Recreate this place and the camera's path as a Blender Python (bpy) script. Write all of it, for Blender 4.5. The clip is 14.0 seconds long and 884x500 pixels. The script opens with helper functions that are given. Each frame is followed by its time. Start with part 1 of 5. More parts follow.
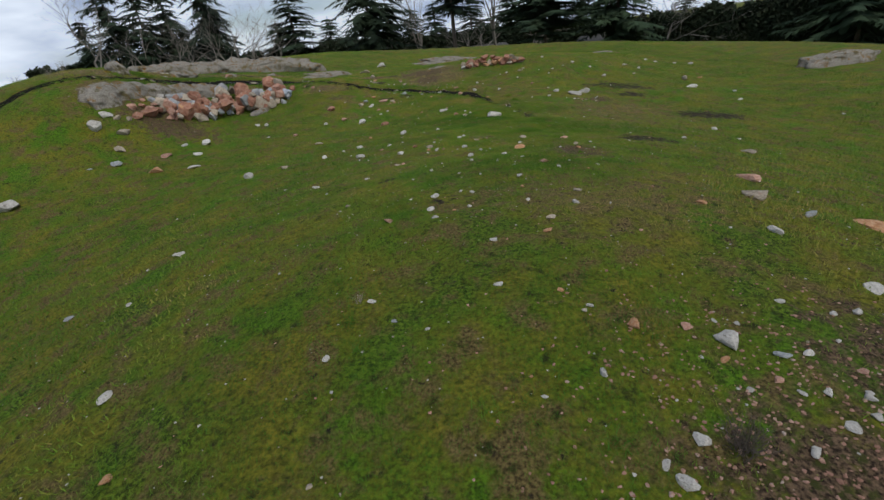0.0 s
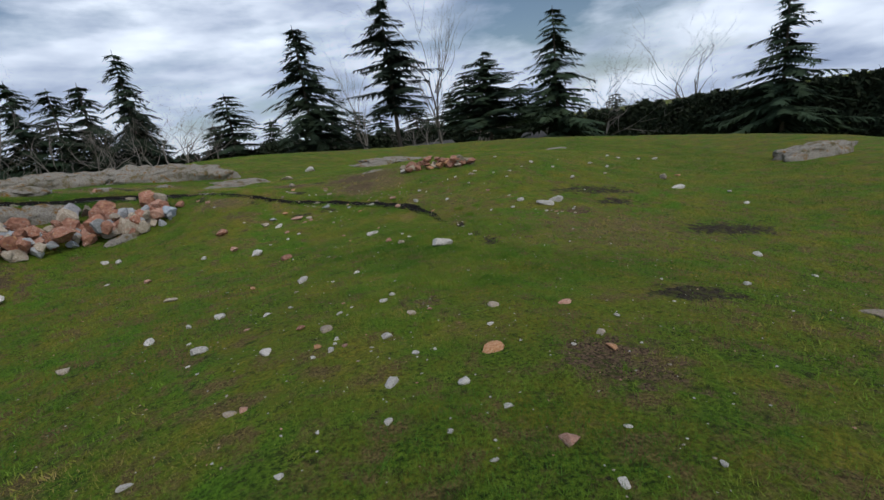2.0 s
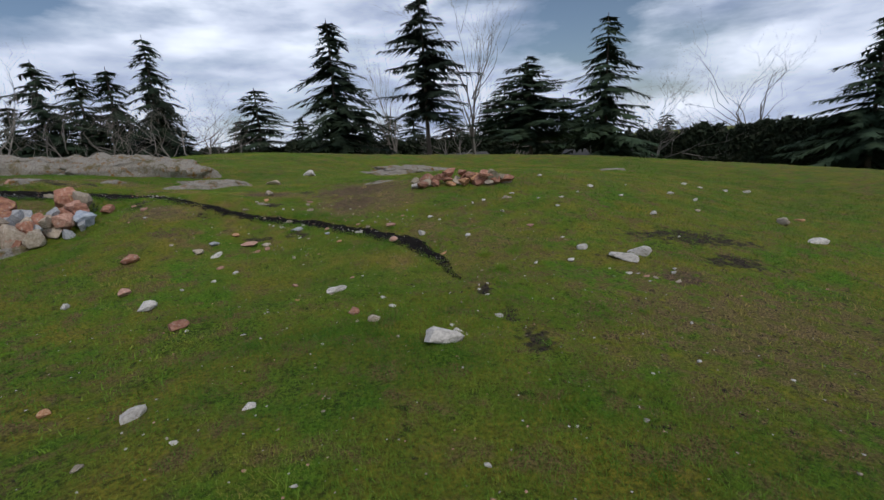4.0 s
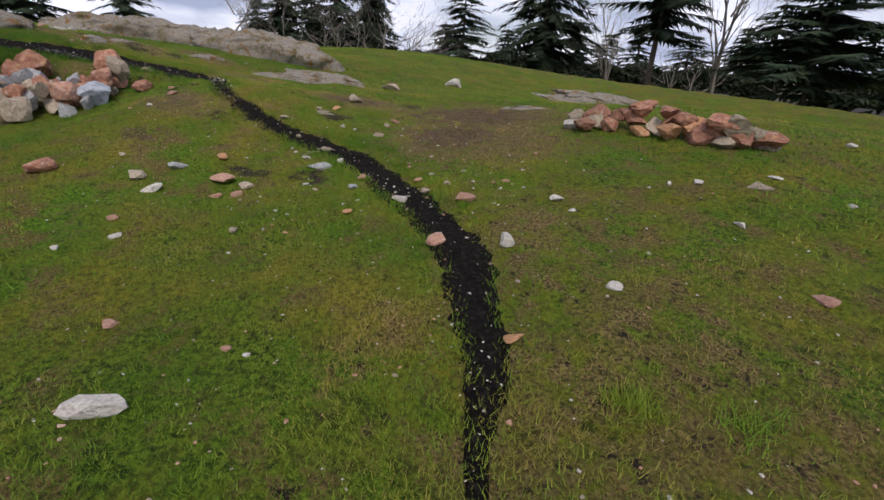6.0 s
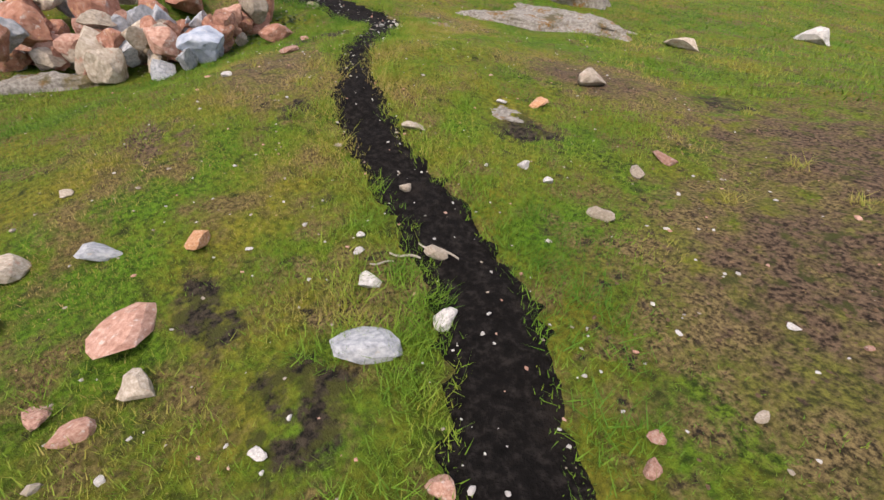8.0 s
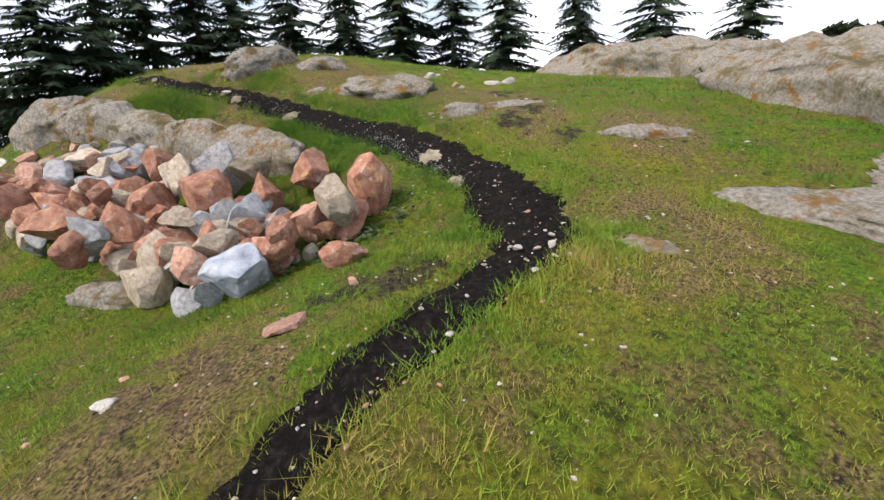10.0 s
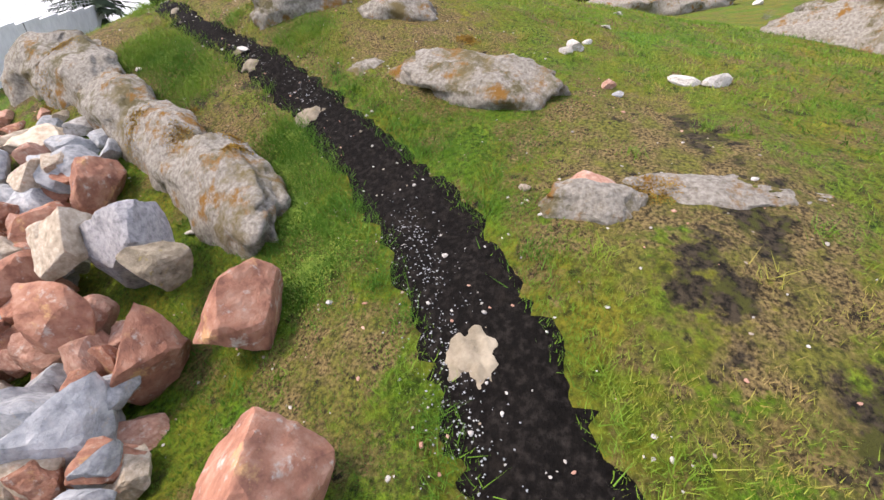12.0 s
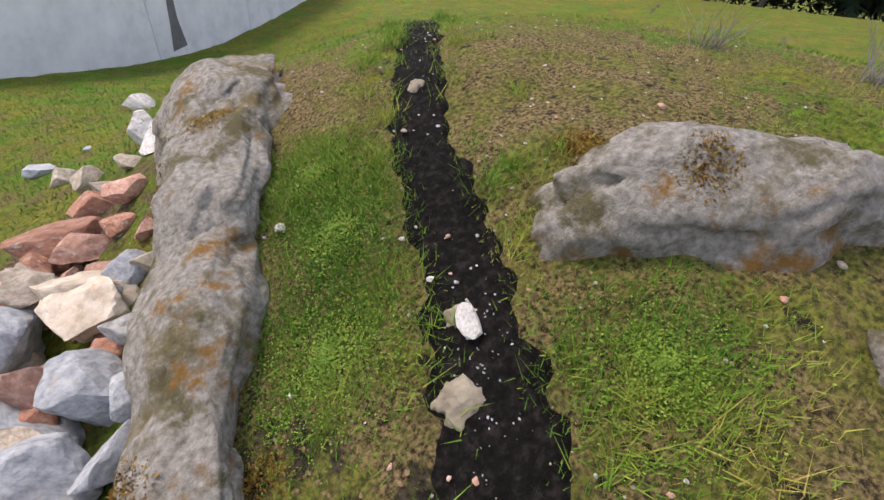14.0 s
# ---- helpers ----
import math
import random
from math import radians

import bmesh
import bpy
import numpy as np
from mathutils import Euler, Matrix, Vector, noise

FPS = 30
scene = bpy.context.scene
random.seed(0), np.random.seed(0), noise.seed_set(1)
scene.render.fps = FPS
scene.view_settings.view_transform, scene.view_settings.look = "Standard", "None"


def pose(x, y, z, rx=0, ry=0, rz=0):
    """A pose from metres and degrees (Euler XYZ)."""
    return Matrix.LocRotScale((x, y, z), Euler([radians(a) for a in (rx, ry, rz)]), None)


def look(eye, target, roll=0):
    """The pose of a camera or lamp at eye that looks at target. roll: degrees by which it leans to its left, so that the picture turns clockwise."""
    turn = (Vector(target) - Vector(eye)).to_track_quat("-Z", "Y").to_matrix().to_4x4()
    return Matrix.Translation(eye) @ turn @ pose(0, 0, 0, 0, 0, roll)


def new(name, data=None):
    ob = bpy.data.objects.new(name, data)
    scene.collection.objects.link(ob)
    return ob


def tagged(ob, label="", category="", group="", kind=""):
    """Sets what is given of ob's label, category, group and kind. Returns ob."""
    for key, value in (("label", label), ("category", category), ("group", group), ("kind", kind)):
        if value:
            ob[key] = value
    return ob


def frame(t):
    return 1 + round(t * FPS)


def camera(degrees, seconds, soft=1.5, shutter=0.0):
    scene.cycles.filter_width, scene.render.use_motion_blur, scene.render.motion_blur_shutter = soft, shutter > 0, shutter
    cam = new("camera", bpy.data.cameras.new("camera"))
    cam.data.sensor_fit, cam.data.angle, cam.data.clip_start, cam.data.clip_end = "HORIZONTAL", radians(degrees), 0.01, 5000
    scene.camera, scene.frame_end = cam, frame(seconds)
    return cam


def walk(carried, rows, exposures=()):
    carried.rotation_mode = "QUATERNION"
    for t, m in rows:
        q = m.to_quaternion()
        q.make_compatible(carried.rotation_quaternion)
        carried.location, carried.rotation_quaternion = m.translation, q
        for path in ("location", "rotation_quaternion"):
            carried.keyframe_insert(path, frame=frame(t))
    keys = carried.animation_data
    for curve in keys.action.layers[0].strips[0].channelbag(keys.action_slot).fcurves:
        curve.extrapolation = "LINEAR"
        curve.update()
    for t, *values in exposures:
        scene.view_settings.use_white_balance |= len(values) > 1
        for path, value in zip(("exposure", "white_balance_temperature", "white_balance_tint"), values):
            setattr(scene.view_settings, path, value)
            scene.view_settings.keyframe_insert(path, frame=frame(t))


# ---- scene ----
PATH = [
    (0, (0.033, -0.716, -0.303), (-0.1, 1.091, -1.151), -7.5),
    (0.5, (0.164, 0.336, -0.218), (0.222, 2.206, -0.923), -7.1),
    (1, (0.269, 1.366, -0.18), (0.318, 3.292, -0.718), -6.8),
    (1.5, (0.414, 2.292, -0.24), (0.463, 4.233, -0.725), -7.3),
    (2, (0.474, 3.19, -0.314), (0.577, 5.121, -0.828), -8.2),
    (2.5, (0.528, 4.162, -0.428), (0.634, 6.09, -0.948), -7.9),
    (2.7, (0.555, 4.568, -0.454), (0.629, 6.517, -0.899), -7.1),
    (4.8, (1.19, 8.436, -0.54), (1.067, 10.365, -1.055), -0.7),
    (5, (1.251, 8.94, -0.599), (1.017, 10.844, -1.161), 0.7),
    (5.5, (1.474, 9.996, -0.742), (1.027, 11.842, -1.371), 2.4),
    (6, (1.344, 11.137, -0.82), (0.594, 12.835, -1.566), 3.0),
    (6.5, (1.055, 12.206, -0.991), (0.128, 13.692, -1.956), -0.9),
    (7, (0.538, 13.04, -0.965), (-0.541, 14.366, -2.004), -3.6),
    (7.5, (0.028, 13.801, -0.837), (-1.262, 14.944, -1.852), -0.8),
    (8, (-0.616, 14.339, -0.723), (-2.022, 15.318, -1.756), 3.2),
    (8.5, (-1.324, 14.676, -0.678), (-2.732, 15.494, -1.839), 7.7),
    (8.7, (-1.606, 14.838, -0.502), (-3.099, 15.562, -1.618), 5.3),
    (10.8, (-4.034, 16.834, -0.226), (-5.834, 16.438, -1.002), -4.1),
    (11, (-4.328, 16.808, -0.177), (-6.079, 16.424, -1.063), -4.1),
    (11.5, (-5.131, 16.804, 0.113), (-6.813, 16.378, -0.882), -4.2),
    (12, (-5.907, 16.467, 0.275), (-7.502, 15.909, -0.795), 0.8),
    (12.5, (-6.746, 15.994, 0.409), (-8.264, 15.151, -0.586), 7.5),
    (13, (-7.46, 15.383, 0.59), (-8.793, 14.311, -0.446), 9.5),
    (13.5, (-8.013, 14.773, 0.611), (-9.228, 13.556, -0.411), 11.7),
    (14, (-8.553, 14.123, 0.751), (-9.513, 12.971, -0.571), 8.8),
]
EXPOSURES = ((0.0, -0.55, 6400, 8), (0.5, -0.12, 6400, 6), (1.5, -0.5, 6300, 9), (2.5, -0.6, 6250, 9), (5.0, -0.55, 6400, 15), (6.0, -0.25, 6750, 17), (7.0, 0.42, 7050, 20), (8.7, 0.72, 7050, 18), (11.0, 0.8, 6950, 13), (12.5, 1.2, 6900, 22), (13.2, 1.2, 6850, 22), (14.0, 0.8, 6750, 19))
cam = camera(89.0, 14.0, soft=1.5)
walk(cam, [(t, look(eye, target, roll)) for t, eye, target, roll in PATH], EXPOSURES)

# ---------------------------------------------------------------- light
world = bpy.data.worlds.new("cloudy_sky")
scene.world = world
world.use_nodes = True


def build_sky():
    nt = world.node_tree
    nt.nodes.clear()
    N, L = nt.nodes.new, nt.links.new
    out, bg = N("ShaderNodeOutputWorld"), N("ShaderNodeBackground")
    sky = N("ShaderNodeTexSky")
    sky.sky_type, sky.sun_disc = "NISHITA", False
    sky.sun_elevation, sky.sun_rotation = radians(42), radians(150)
    co, mp = N("ShaderNodeTexCoord"), N("ShaderNodeMapping")
    mp.inputs["Scale"].default_value = (1.0, 1.0, 3.2)
    mp.inputs["Location"].default_value = (0.35, 0.1, 0.0)
    L(co.outputs["Generated"], mp.inputs["Vector"])
    big, fine = N("ShaderNodeTexNoise"), N("ShaderNodeTexNoise")
    big.inputs["Scale"].default_value, big.inputs["Detail"].default_value, big.inputs["Roughness"].default_value = 2.1, 8, 0.55
    fine.inputs["Scale"].default_value, fine.inputs["Detail"].default_value = 5.0, 7
    L(mp.outputs["Vector"], big.inputs["Vector"])
    L(mp.outputs["Vector"], fine.inputs["Vector"])
    cover, shade = N("ShaderNodeValToRGB"), N("ShaderNodeValToRGB")
    cover.color_ramp.elements[0].position, cover.color_ramp.elements[1].position = 0.42, 0.58
    e = shade.color_ramp.elements
    e[0].position, e[0].color = 0.3, (4.4, 5.4, 7.6, 1)
    e[1].position, e[1].color = 0.68, (13.6, 14.6, 16.2, 1)
    # the cover thickens towards the horizon
    up, low, total = N("ShaderNodeSeparateXYZ"), N("ShaderNodeMapRange"), N("ShaderNodeMath")
    L(co.outputs["Generated"], up.inputs[0])
    L(up.outputs["Z"], low.inputs["Value"])
    low.inputs["From Max"].default_value, low.inputs["To Min"].default_value, low.inputs["To Max"].default_value = 0.22, 0.16, 0.0
    L(big.outputs["Fac"], total.inputs[0])
    L(low.outputs[0], total.inputs[1])
    L(total.outputs[0], cover.inputs["Fac"])
    L(fine.outputs["Fac"], shade.inputs["Fac"])
    mix = N("ShaderNodeMix")
    mix.data_type = "RGBA"
    L(cover.outputs["Color"], mix.inputs["Factor"])
    L(sky.outputs["Color"], mix.inputs[6])
    L(shade.outputs["Color"], mix.inputs[7])
    L(mix.outputs[2], bg.inputs["Color"])
    bg.inputs["Strength"].default_value = 0.105
    L(bg.outputs[0], out.inputs["Surface"])


build_sky()
sun = new("sun", bpy.data.lights.new("sun", "SUN"))
sun.data.energy, sun.data.angle, sun.data.color = 2.2, radians(16), (1.0, 0.93, 0.82)
sun.matrix_world = look((0, 0, 50), (-0.37 * 44, 0.64 * 44, 10))

# ---------------------------------------------------------------- materials


def mat(name, ramp, scale=6.0, rough=0.85, bump=0.4, bump_scale=40.0, blotch=None, blotch_scale=1.6, blotch_at=0.58, vary=0.0, spec=0.25, coords="Object"):
    """A surface of two scales: a coloured grain, and blotches of other colours over it."""
    m = bpy.data.materials.new(name)
    m.use_nodes = True
    nt = m.node_tree
    N, L = nt.nodes.new, nt.links.new
    bsdf = nt.nodes["Principled BSDF"]
    co = N("ShaderNodeTexCoord")
    src = co.outputs[coords]
    if vary:
        info, add = N("ShaderNodeObjectInfo"), N("ShaderNodeVectorMath")
        mul = N("ShaderNodeMath")
        mul.operation, mul.inputs[1].default_value = "MULTIPLY", 37.0
        L(info.outputs["Random"], mul.inputs[0])
        L(src, add.inputs[0])
        L(mul.outputs[0], add.inputs[1])
        src = add.outputs[0]
    grain = N("ShaderNodeTexNoise")
    grain.inputs["Scale"].default_value, grain.inputs["Detail"].default_value, grain.inputs["Roughness"].default_value = scale, 9, 0.65
    L(src, grain.inputs["Vector"])
    r = N("ShaderNodeValToRGB")
    els = r.color_ramp.elements
    while len(els) < len(ramp):
        els.new(0.5)
    for k, c in enumerate(ramp):
        els[k].position, els[k].color = 0.3 + 0.4 * k / max(1, len(ramp) - 1), (*c, 1)
    L(grain.outputs["Fac"], r.inputs["Fac"])
    col = r.outputs["Color"]
    for n, c in enumerate(blotch or ()):
        big = N("ShaderNodeTexNoise")
        big.inputs["Scale"].default_value, big.inputs["Detail"].default_value, big.inputs["Roughness"].default_value = blotch_scale * (1 + 0.7 * n), 8, 0.7
        sh = N("ShaderNodeVectorMath")
        sh.inputs[1].default_value = (11.3 * n, 5.1, 2.7 * n)
        L(src, sh.inputs[0])
        L(sh.outputs[0], big.inputs["Vector"])
        edge = N("ShaderNodeMapRange")
        edge.inputs["From Min"].default_value, edge.inputs["From Max"].default_value = blotch_at - 0.03, blotch_at + 0.06
        L(big.outputs["Fac"], edge.inputs["Value"])
        mx = N("ShaderNodeMix")
        mx.data_type = "RGBA"
        L(edge.outputs[0], mx.inputs["Factor"])
        L(col, mx.inputs[6])
        mx.inputs[7].default_value = (*c, 1)
        col = mx.outputs[2]
    if vary:
        hsv, mr = N("ShaderNodeHueSaturation"), N("ShaderNodeMapRange")
        mr.inputs["To Min"].default_value, mr.inputs["To Max"].default_value = 1 - vary, 1 + vary
        L(info.outputs["Random"], mr.inputs["Value"])
        L(mr.outputs[0], hsv.inputs["Value"])
        L(col, hsv.inputs["Color"])
        col = hsv.outputs["Color"]
    L(col, bsdf.inputs["Base Color"])
    bsdf.inputs["Roughness"].default_value = rough
    bsdf.inputs["Specular IOR Level"].default_value = spec
    if bump:
        bn, b = N("ShaderNodeTexNoise"), N("ShaderNodeBump")
        bn.inputs["Scale"].default_value, bn.inputs["Detail"].default_value, bn.inputs["Roughness"].default_value = bump_scale, 6, 0.7
        L(src, bn.inputs["Vector"])
        b.inputs["Strength"].default_value, b.inputs["Distance"].default_value = bump, 0.02
        L(bn.outputs["Fac"], b.inputs["Height"])
        L(b.outputs[0], bsdf.inputs["Normal"])
    return m


M = {
    "w": mat("pale_stone", [(0.30, 0.28, 0.25), (0.50, 0.47, 0.43), (0.66, 0.63, 0.58)], 9, 0.85, 0.5, 30, [(0.22, 0.20, 0.17)], 5, 0.6, 0.18),
    "p": mat("pink_stone", [(0.25, 0.13, 0.09), (0.40, 0.22, 0.16), (0.52, 0.36, 0.28)], 8, 0.85, 0.5, 30, [(0.50, 0.42, 0.36)], 5, 0.6, 0.22),
    "o": mat("orange_stone", [(0.30, 0.13, 0.06), (0.46, 0.24, 0.12), (0.55, 0.38, 0.25)], 8, 0.85, 0.5, 30, [(0.45, 0.36, 0.3)], 5, 0.62, 0.15),
    "t": mat("tan_stone", [(0.22, 0.18, 0.13), (0.36, 0.30, 0.23), (0.50, 0.44, 0.36)], 9, 0.88, 0.5, 30, [(0.35, 0.20, 0.14)], 4, 0.62, 0.2),
    "g": mat("grey_stone", [(0.18, 0.19, 0.20), (0.32, 0.33, 0.34), (0.46, 0.46, 0.46)], 9, 0.85, 0.5, 30, [(0.38, 0.33, 0.26)], 4, 0.62, 0.15),
    "r": mat("red_stone", [(0.16, 0.07, 0.05), (0.31, 0.145, 0.095), (0.42, 0.25, 0.18)], 5, 0.85, 0.6, 18, [(0.46, 0.27, 0.13), (0.42, 0.36, 0.31)], 3.2, 0.6, 0.22),
    "b": mat("brown_stone", [(0.12, 0.10, 0.07), (0.26, 0.22, 0.16), (0.38, 0.33, 0.25)], 7, 0.9, 0.6, 20, [(0.30, 0.24, 0.05)], 4, 0.63, 0.2),
    "l": mat("pitted_pale_stone", [(0.20, 0.20, 0.21), (0.40, 0.39, 0.40), (0.55, 0.53, 0.53)], 16, 0.9, 0.9, 26, None, 4, 0.6, 0.1),
    "c": mat("cream_stone", [(0.35, 0.28, 0.20), (0.52, 0.43, 0.33), (0.62, 0.55, 0.46)], 6, 0.88, 0.5, 25, [(0.45, 0.25, 0.15)], 4, 0.62, 0.15),
    "B": mat("blue_grey_stone", [(0.20, 0.23, 0.28), (0.33, 0.37, 0.43), (0.50, 0.52, 0.55)], 4, 0.8, 0.5, 20, [(0.45, 0.43, 0.40)], 5, 0.64, 0.1),
}
OUTCROP = mat("lichen_bedrock", [(0.12, 0.106, 0.086), (0.25, 0.228, 0.193), (0.38, 0.355, 0.315)], 34, 0.95, 1.0, 48, [(0.14, 0.11, 0.05), (0.10, 0.085, 0.04), (0.20, 0.10, 0.02)], 1.9, 0.575)
CONCRETE = mat("weathered_concrete", [(0.50, 0.515, 0.545), (0.60, 0.615, 0.64), (0.68, 0.695, 0.72)], 1.6, 0.85, 0.15, 30, [(0.50, 0.51, 0.53)], 0.7, 0.6)
SOIL = mat("black_peaty_soil", [(0.004, 0.0034, 0.003), (0.009, 0.0075, 0.0068), (0.032, 0.027, 0.023)], 30, 1.0, 1.0, 60, [(0.020, 0.016, 0.013)], 3.0, 0.6, spec=0.08)
BARK = mat("grey_brown_bark", [(0.04, 0.032, 0.025), (0.10, 0.08, 0.065), (0.16, 0.135, 0.115)], 14, 0.95, 0.6, 30)
TWIG = mat("pale_bare_twigs", [(0.10, 0.09, 0.08), (0.20, 0.18, 0.16), (0.30, 0.28, 0.25)], 8, 0.95, 0.0)
NEEDLE = mat("fir_needles", [(0.012, 0.022, 0.012), (0.026, 0.046, 0.024), (0.045, 0.070, 0.034)], 1.2, 0.9, 0.0, vary=0.25)
HEDGE = mat("dark_hedge_leaves", [(0.012, 0.02, 0.010), (0.024, 0.036, 0.018), (0.045, 0.05, 0.028)], 1.5, 0.9, 0.0)
STEEL = mat("galvanised_steel", [(0.45, 0.47, 0.5), (0.55, 0.57, 0.6)], 20, 0.45, 0.0)
ROOF = mat("grey_shingle_roof", [(0.05, 0.05, 0.05), (0.10, 0.098, 0.095)], 6, 0.9, 0.3, 10)
SIDING = mat("grey_house_siding", [(0.09, 0.09, 0.09), (0.14, 0.138, 0.135)], 2, 0.9, 0.1)
GLASS = mat("dark_window_glass", [(0.02, 0.022, 0.025), (0.03, 0.033, 0.036)], 2, 0.1, 0.0, spec=0.5)
STAIN = mat("dark_water_stain", [(0.10, 0.10, 0.105), (0.16, 0.16, 0.165)], 5, 0.7, 0.1)
WOOD = mat("bleached_wood", [(0.22, 0.19, 0.15), (0.42, 0.37, 0.31)], 18, 0.9, 0.3)
LEAF = mat("bramble_leaves", [(0.03, 0.05, 0.02), (0.06, 0.09, 0.035)], 8, 0.7, 0.0)


def ground_material():
    """Short grass, yellow moss, brown soil and stony dirt; the bare places come from the sheet's own 'bare' and 'dry' values."""
    m = bpy.data.materials.new("hillside_turf")
    m.use_nodes = True
    nt = m.node_tree
    N, L = nt.nodes.new, nt.links.new
    bsdf = nt.nodes["Principled BSDF"]
    geo = N("ShaderNodeNewGeometry")

    def noise_ramp(scale, lo, hi, detail=8, rough=0.65):
        n, r = N("ShaderNodeTexNoise"), N("ShaderNodeMapRange")
        n.inputs["Scale"].default_value, n.inputs["Detail"].default_value, n.inputs["Roughness"].default_value = scale, detail, rough
        L(geo.outputs["Position"], n.inputs["Vector"])
        r.inputs["From Min"].default_value, r.inputs["From Max"].default_value = lo, hi
        L(n.outputs["Fac"], r.inputs["Value"])
        return r.outputs[0]

    def mix(f, a, b):
        x = N("ShaderNodeMix")
        x.data_type = "RGBA"
        L(f, x.inputs["Factor"])
        for s, v in ((6, a), (7, b)):
            if isinstance(v, tuple):
                x.inputs[s].default_value = (*v, 1)
            else:
                L(v, x.inputs[s])
        return x.outputs[2]

    def math_(op, a, b):
        x = N("ShaderNodeMath")
        x.operation = op
        for s, v in ((0, a), (1, b)):
            if isinstance(v, float):
                x.inputs[s].default_value = v
            else:
                L(v, x.inputs[s])
        x.use_clamp = op == "MULTIPLY"
        return x.outputs[0]

    def attr(name):
        a = N("ShaderNodeAttribute")
        a.attribute_name = name
        return a.outputs["Fac"]

    green = mix(noise_ramp(34, 0.40, 0.60), (0.016, 0.036, 0.003), (0.150, 0.235, 0.018))
    green = mix(noise_ramp(110, 0.50, 0.66), green, (0.020, 0.028, 0.006))
    green = mix(noise_ramp(0.55, 0.46, 0.60), green, mix(noise_ramp(40, 0.40, 0.60), (0.026, 0.058, 0.004), (0.11, 0.23, 0.012)))
    green = mix(noise_ramp(1.3, 0.42, 0.62), green, mix(noise_ramp(30, 0.36, 0.64), (0.060, 0.060, 0.008), (0.24, 0.22, 0.024)))
    green = mix(noise_ramp(3.2, 0.50, 0.62), green, mix(noise_ramp(50, 0.38, 0.62), (0.045, 0.032, 0.012), (0.22, 0.165, 0.06)))
    green = mix(noise_ramp(9, 0.56, 0.68), green, (0.030, 0.038, 0.008))
    soil = mix(noise_ramp(45, 0.40, 0.60), (0.022, 0.014, 0.009), (0.19, 0.125, 0.075))
    soil = mix(noise_ramp(12, 0.52, 0.62), soil, (0.055, 0.060, 0.014))
    dark = mix(noise_ramp(30, 0.42, 0.60), (0.010, 0.008, 0.006), (0.065, 0.05, 0.032))
    dark = mix(noise_ramp(9, 0.50, 0.58), dark, (0.06, 0.062, 0.014))
    ragged = noise_ramp(7, 0.30, 0.70)
    bare = math_("MULTIPLY", math_("SUBTRACT", math_("ADD", attr("bare"), ragged), 1.0), 3.0)
    dry = math_("MULTIPLY", math_("SUBTRACT", math_("ADD", attr("dark"), ragged), 1.08), 4.0)
    litter = mix(noise_ramp(60, 0.40, 0.60), (0.030, 0.022, 0.010), (0.26, 0.19, 0.08))
    litter = mix(noise_ramp(5, 0.45, 0.6), litter, mix(noise_ramp(45, 0.4, 0.6), (0.045, 0.05, 0.012), (0.19, 0.18, 0.035)))
    litter = mix(noise_ramp(14, 0.58, 0.66), litter, (0.022, 0.017, 0.012))
    moss = math_("MULTIPLY", math_("SUBTRACT", math_("ADD", attr("dry"), ragged), 0.72), 3.5)
    col = mix(dry, mix(bare, mix(moss, green, litter), soil), dark)
    L(col, bsdf.inputs["Base Color"])
    bsdf.inputs["Roughness"].default_value, bsdf.inputs["Specular IOR Level"].default_value = 0.95, 0.15
    bn, b = N("ShaderNodeTexNoise"), N("ShaderNodeBump")
    bn.inputs["Scale"].default_value, bn.inputs["Detail"].default_value, bn.inputs["Roughness"].default_value = 45, 6, 0.75
    L(geo.outputs["Position"], bn.inputs["Vector"])
    b.inputs["Strength"].default_value, b.inputs["Distance"].default_value = 0.9, 0.03
    L(bn.outputs["Fac"], b.inputs["Height"])
    L(b.outputs[0], bsdf.inputs["Normal"])
    return m


def blade_material():
    """Grass blades: green to yellow-green to straw by each blade's own 'tint'."""
    m = bpy.data.materials.new("grass_blades")
    m.use_nodes = True
    nt = m.node_tree
    N, L = nt.nodes.new, nt.links.new
    bsdf = nt.nodes["Principled BSDF"]
    a, r = N("ShaderNodeAttribute"), N("ShaderNodeValToRGB")
    a.attribute_name = "tint"
    e = r.color_ramp.elements
    e.new(0.45), e.new(0.8)
    for k, (p, c) in enumerate(((0.0, (0.06, 0.15, 0.012)), (0.45, (0.15, 0.25, 0.022)), (0.75, (0.27, 0.25, 0.045)), (1.0, (0.36, 0.26, 0.10)))):
        e[k].position, e[k].color = p, (*c, 1)
    L(a.outputs["Fac"], r.inputs["Fac"])
    L(r.outputs["Color"], bsdf.inputs["Base Color"])
    bsdf.inputs["Roughness"].default_value, bsdf.inputs["Specular IOR Level"].default_value = 0.7, 0.2
    return m


TURF, BLADES = ground_material(), blade_material()
SWELLS = (
    (-0.067, -0.211, -0.118, 0.093, 0.205, 0.077, 0.002, -0),
    (0.132, -0.215, -0.175, 0.383, 0.856, 0.473, 0.044, -0.001),
    (0.073, -0.1, -0.047, 0.316, 0.599, 0.523, 0.017, -0.011),
    (0.118, 0.35, 0.114, 0.153, 0.352, 0.145, -0.061, 0.029),
    (0.362, 1.005, 0.32, -0.216, 0.158, 0.01, -0.047, 0.044),
    (0.291, 0.553, 0.354, -0.187, 0.12, 0.275, -0.286, -0.232),
    (0.026, -0.034, 0.161, -0.086, 0.239, 0.332, -0.028, -0.515),
    (-0.006, -0.012, 0.129, 0.001, -0.457, -0.367, -0.068, -0.481),
    (-0, 0.007, 0.067, -0.015, -0.424, -0.397, -0.134, -0.127),
)
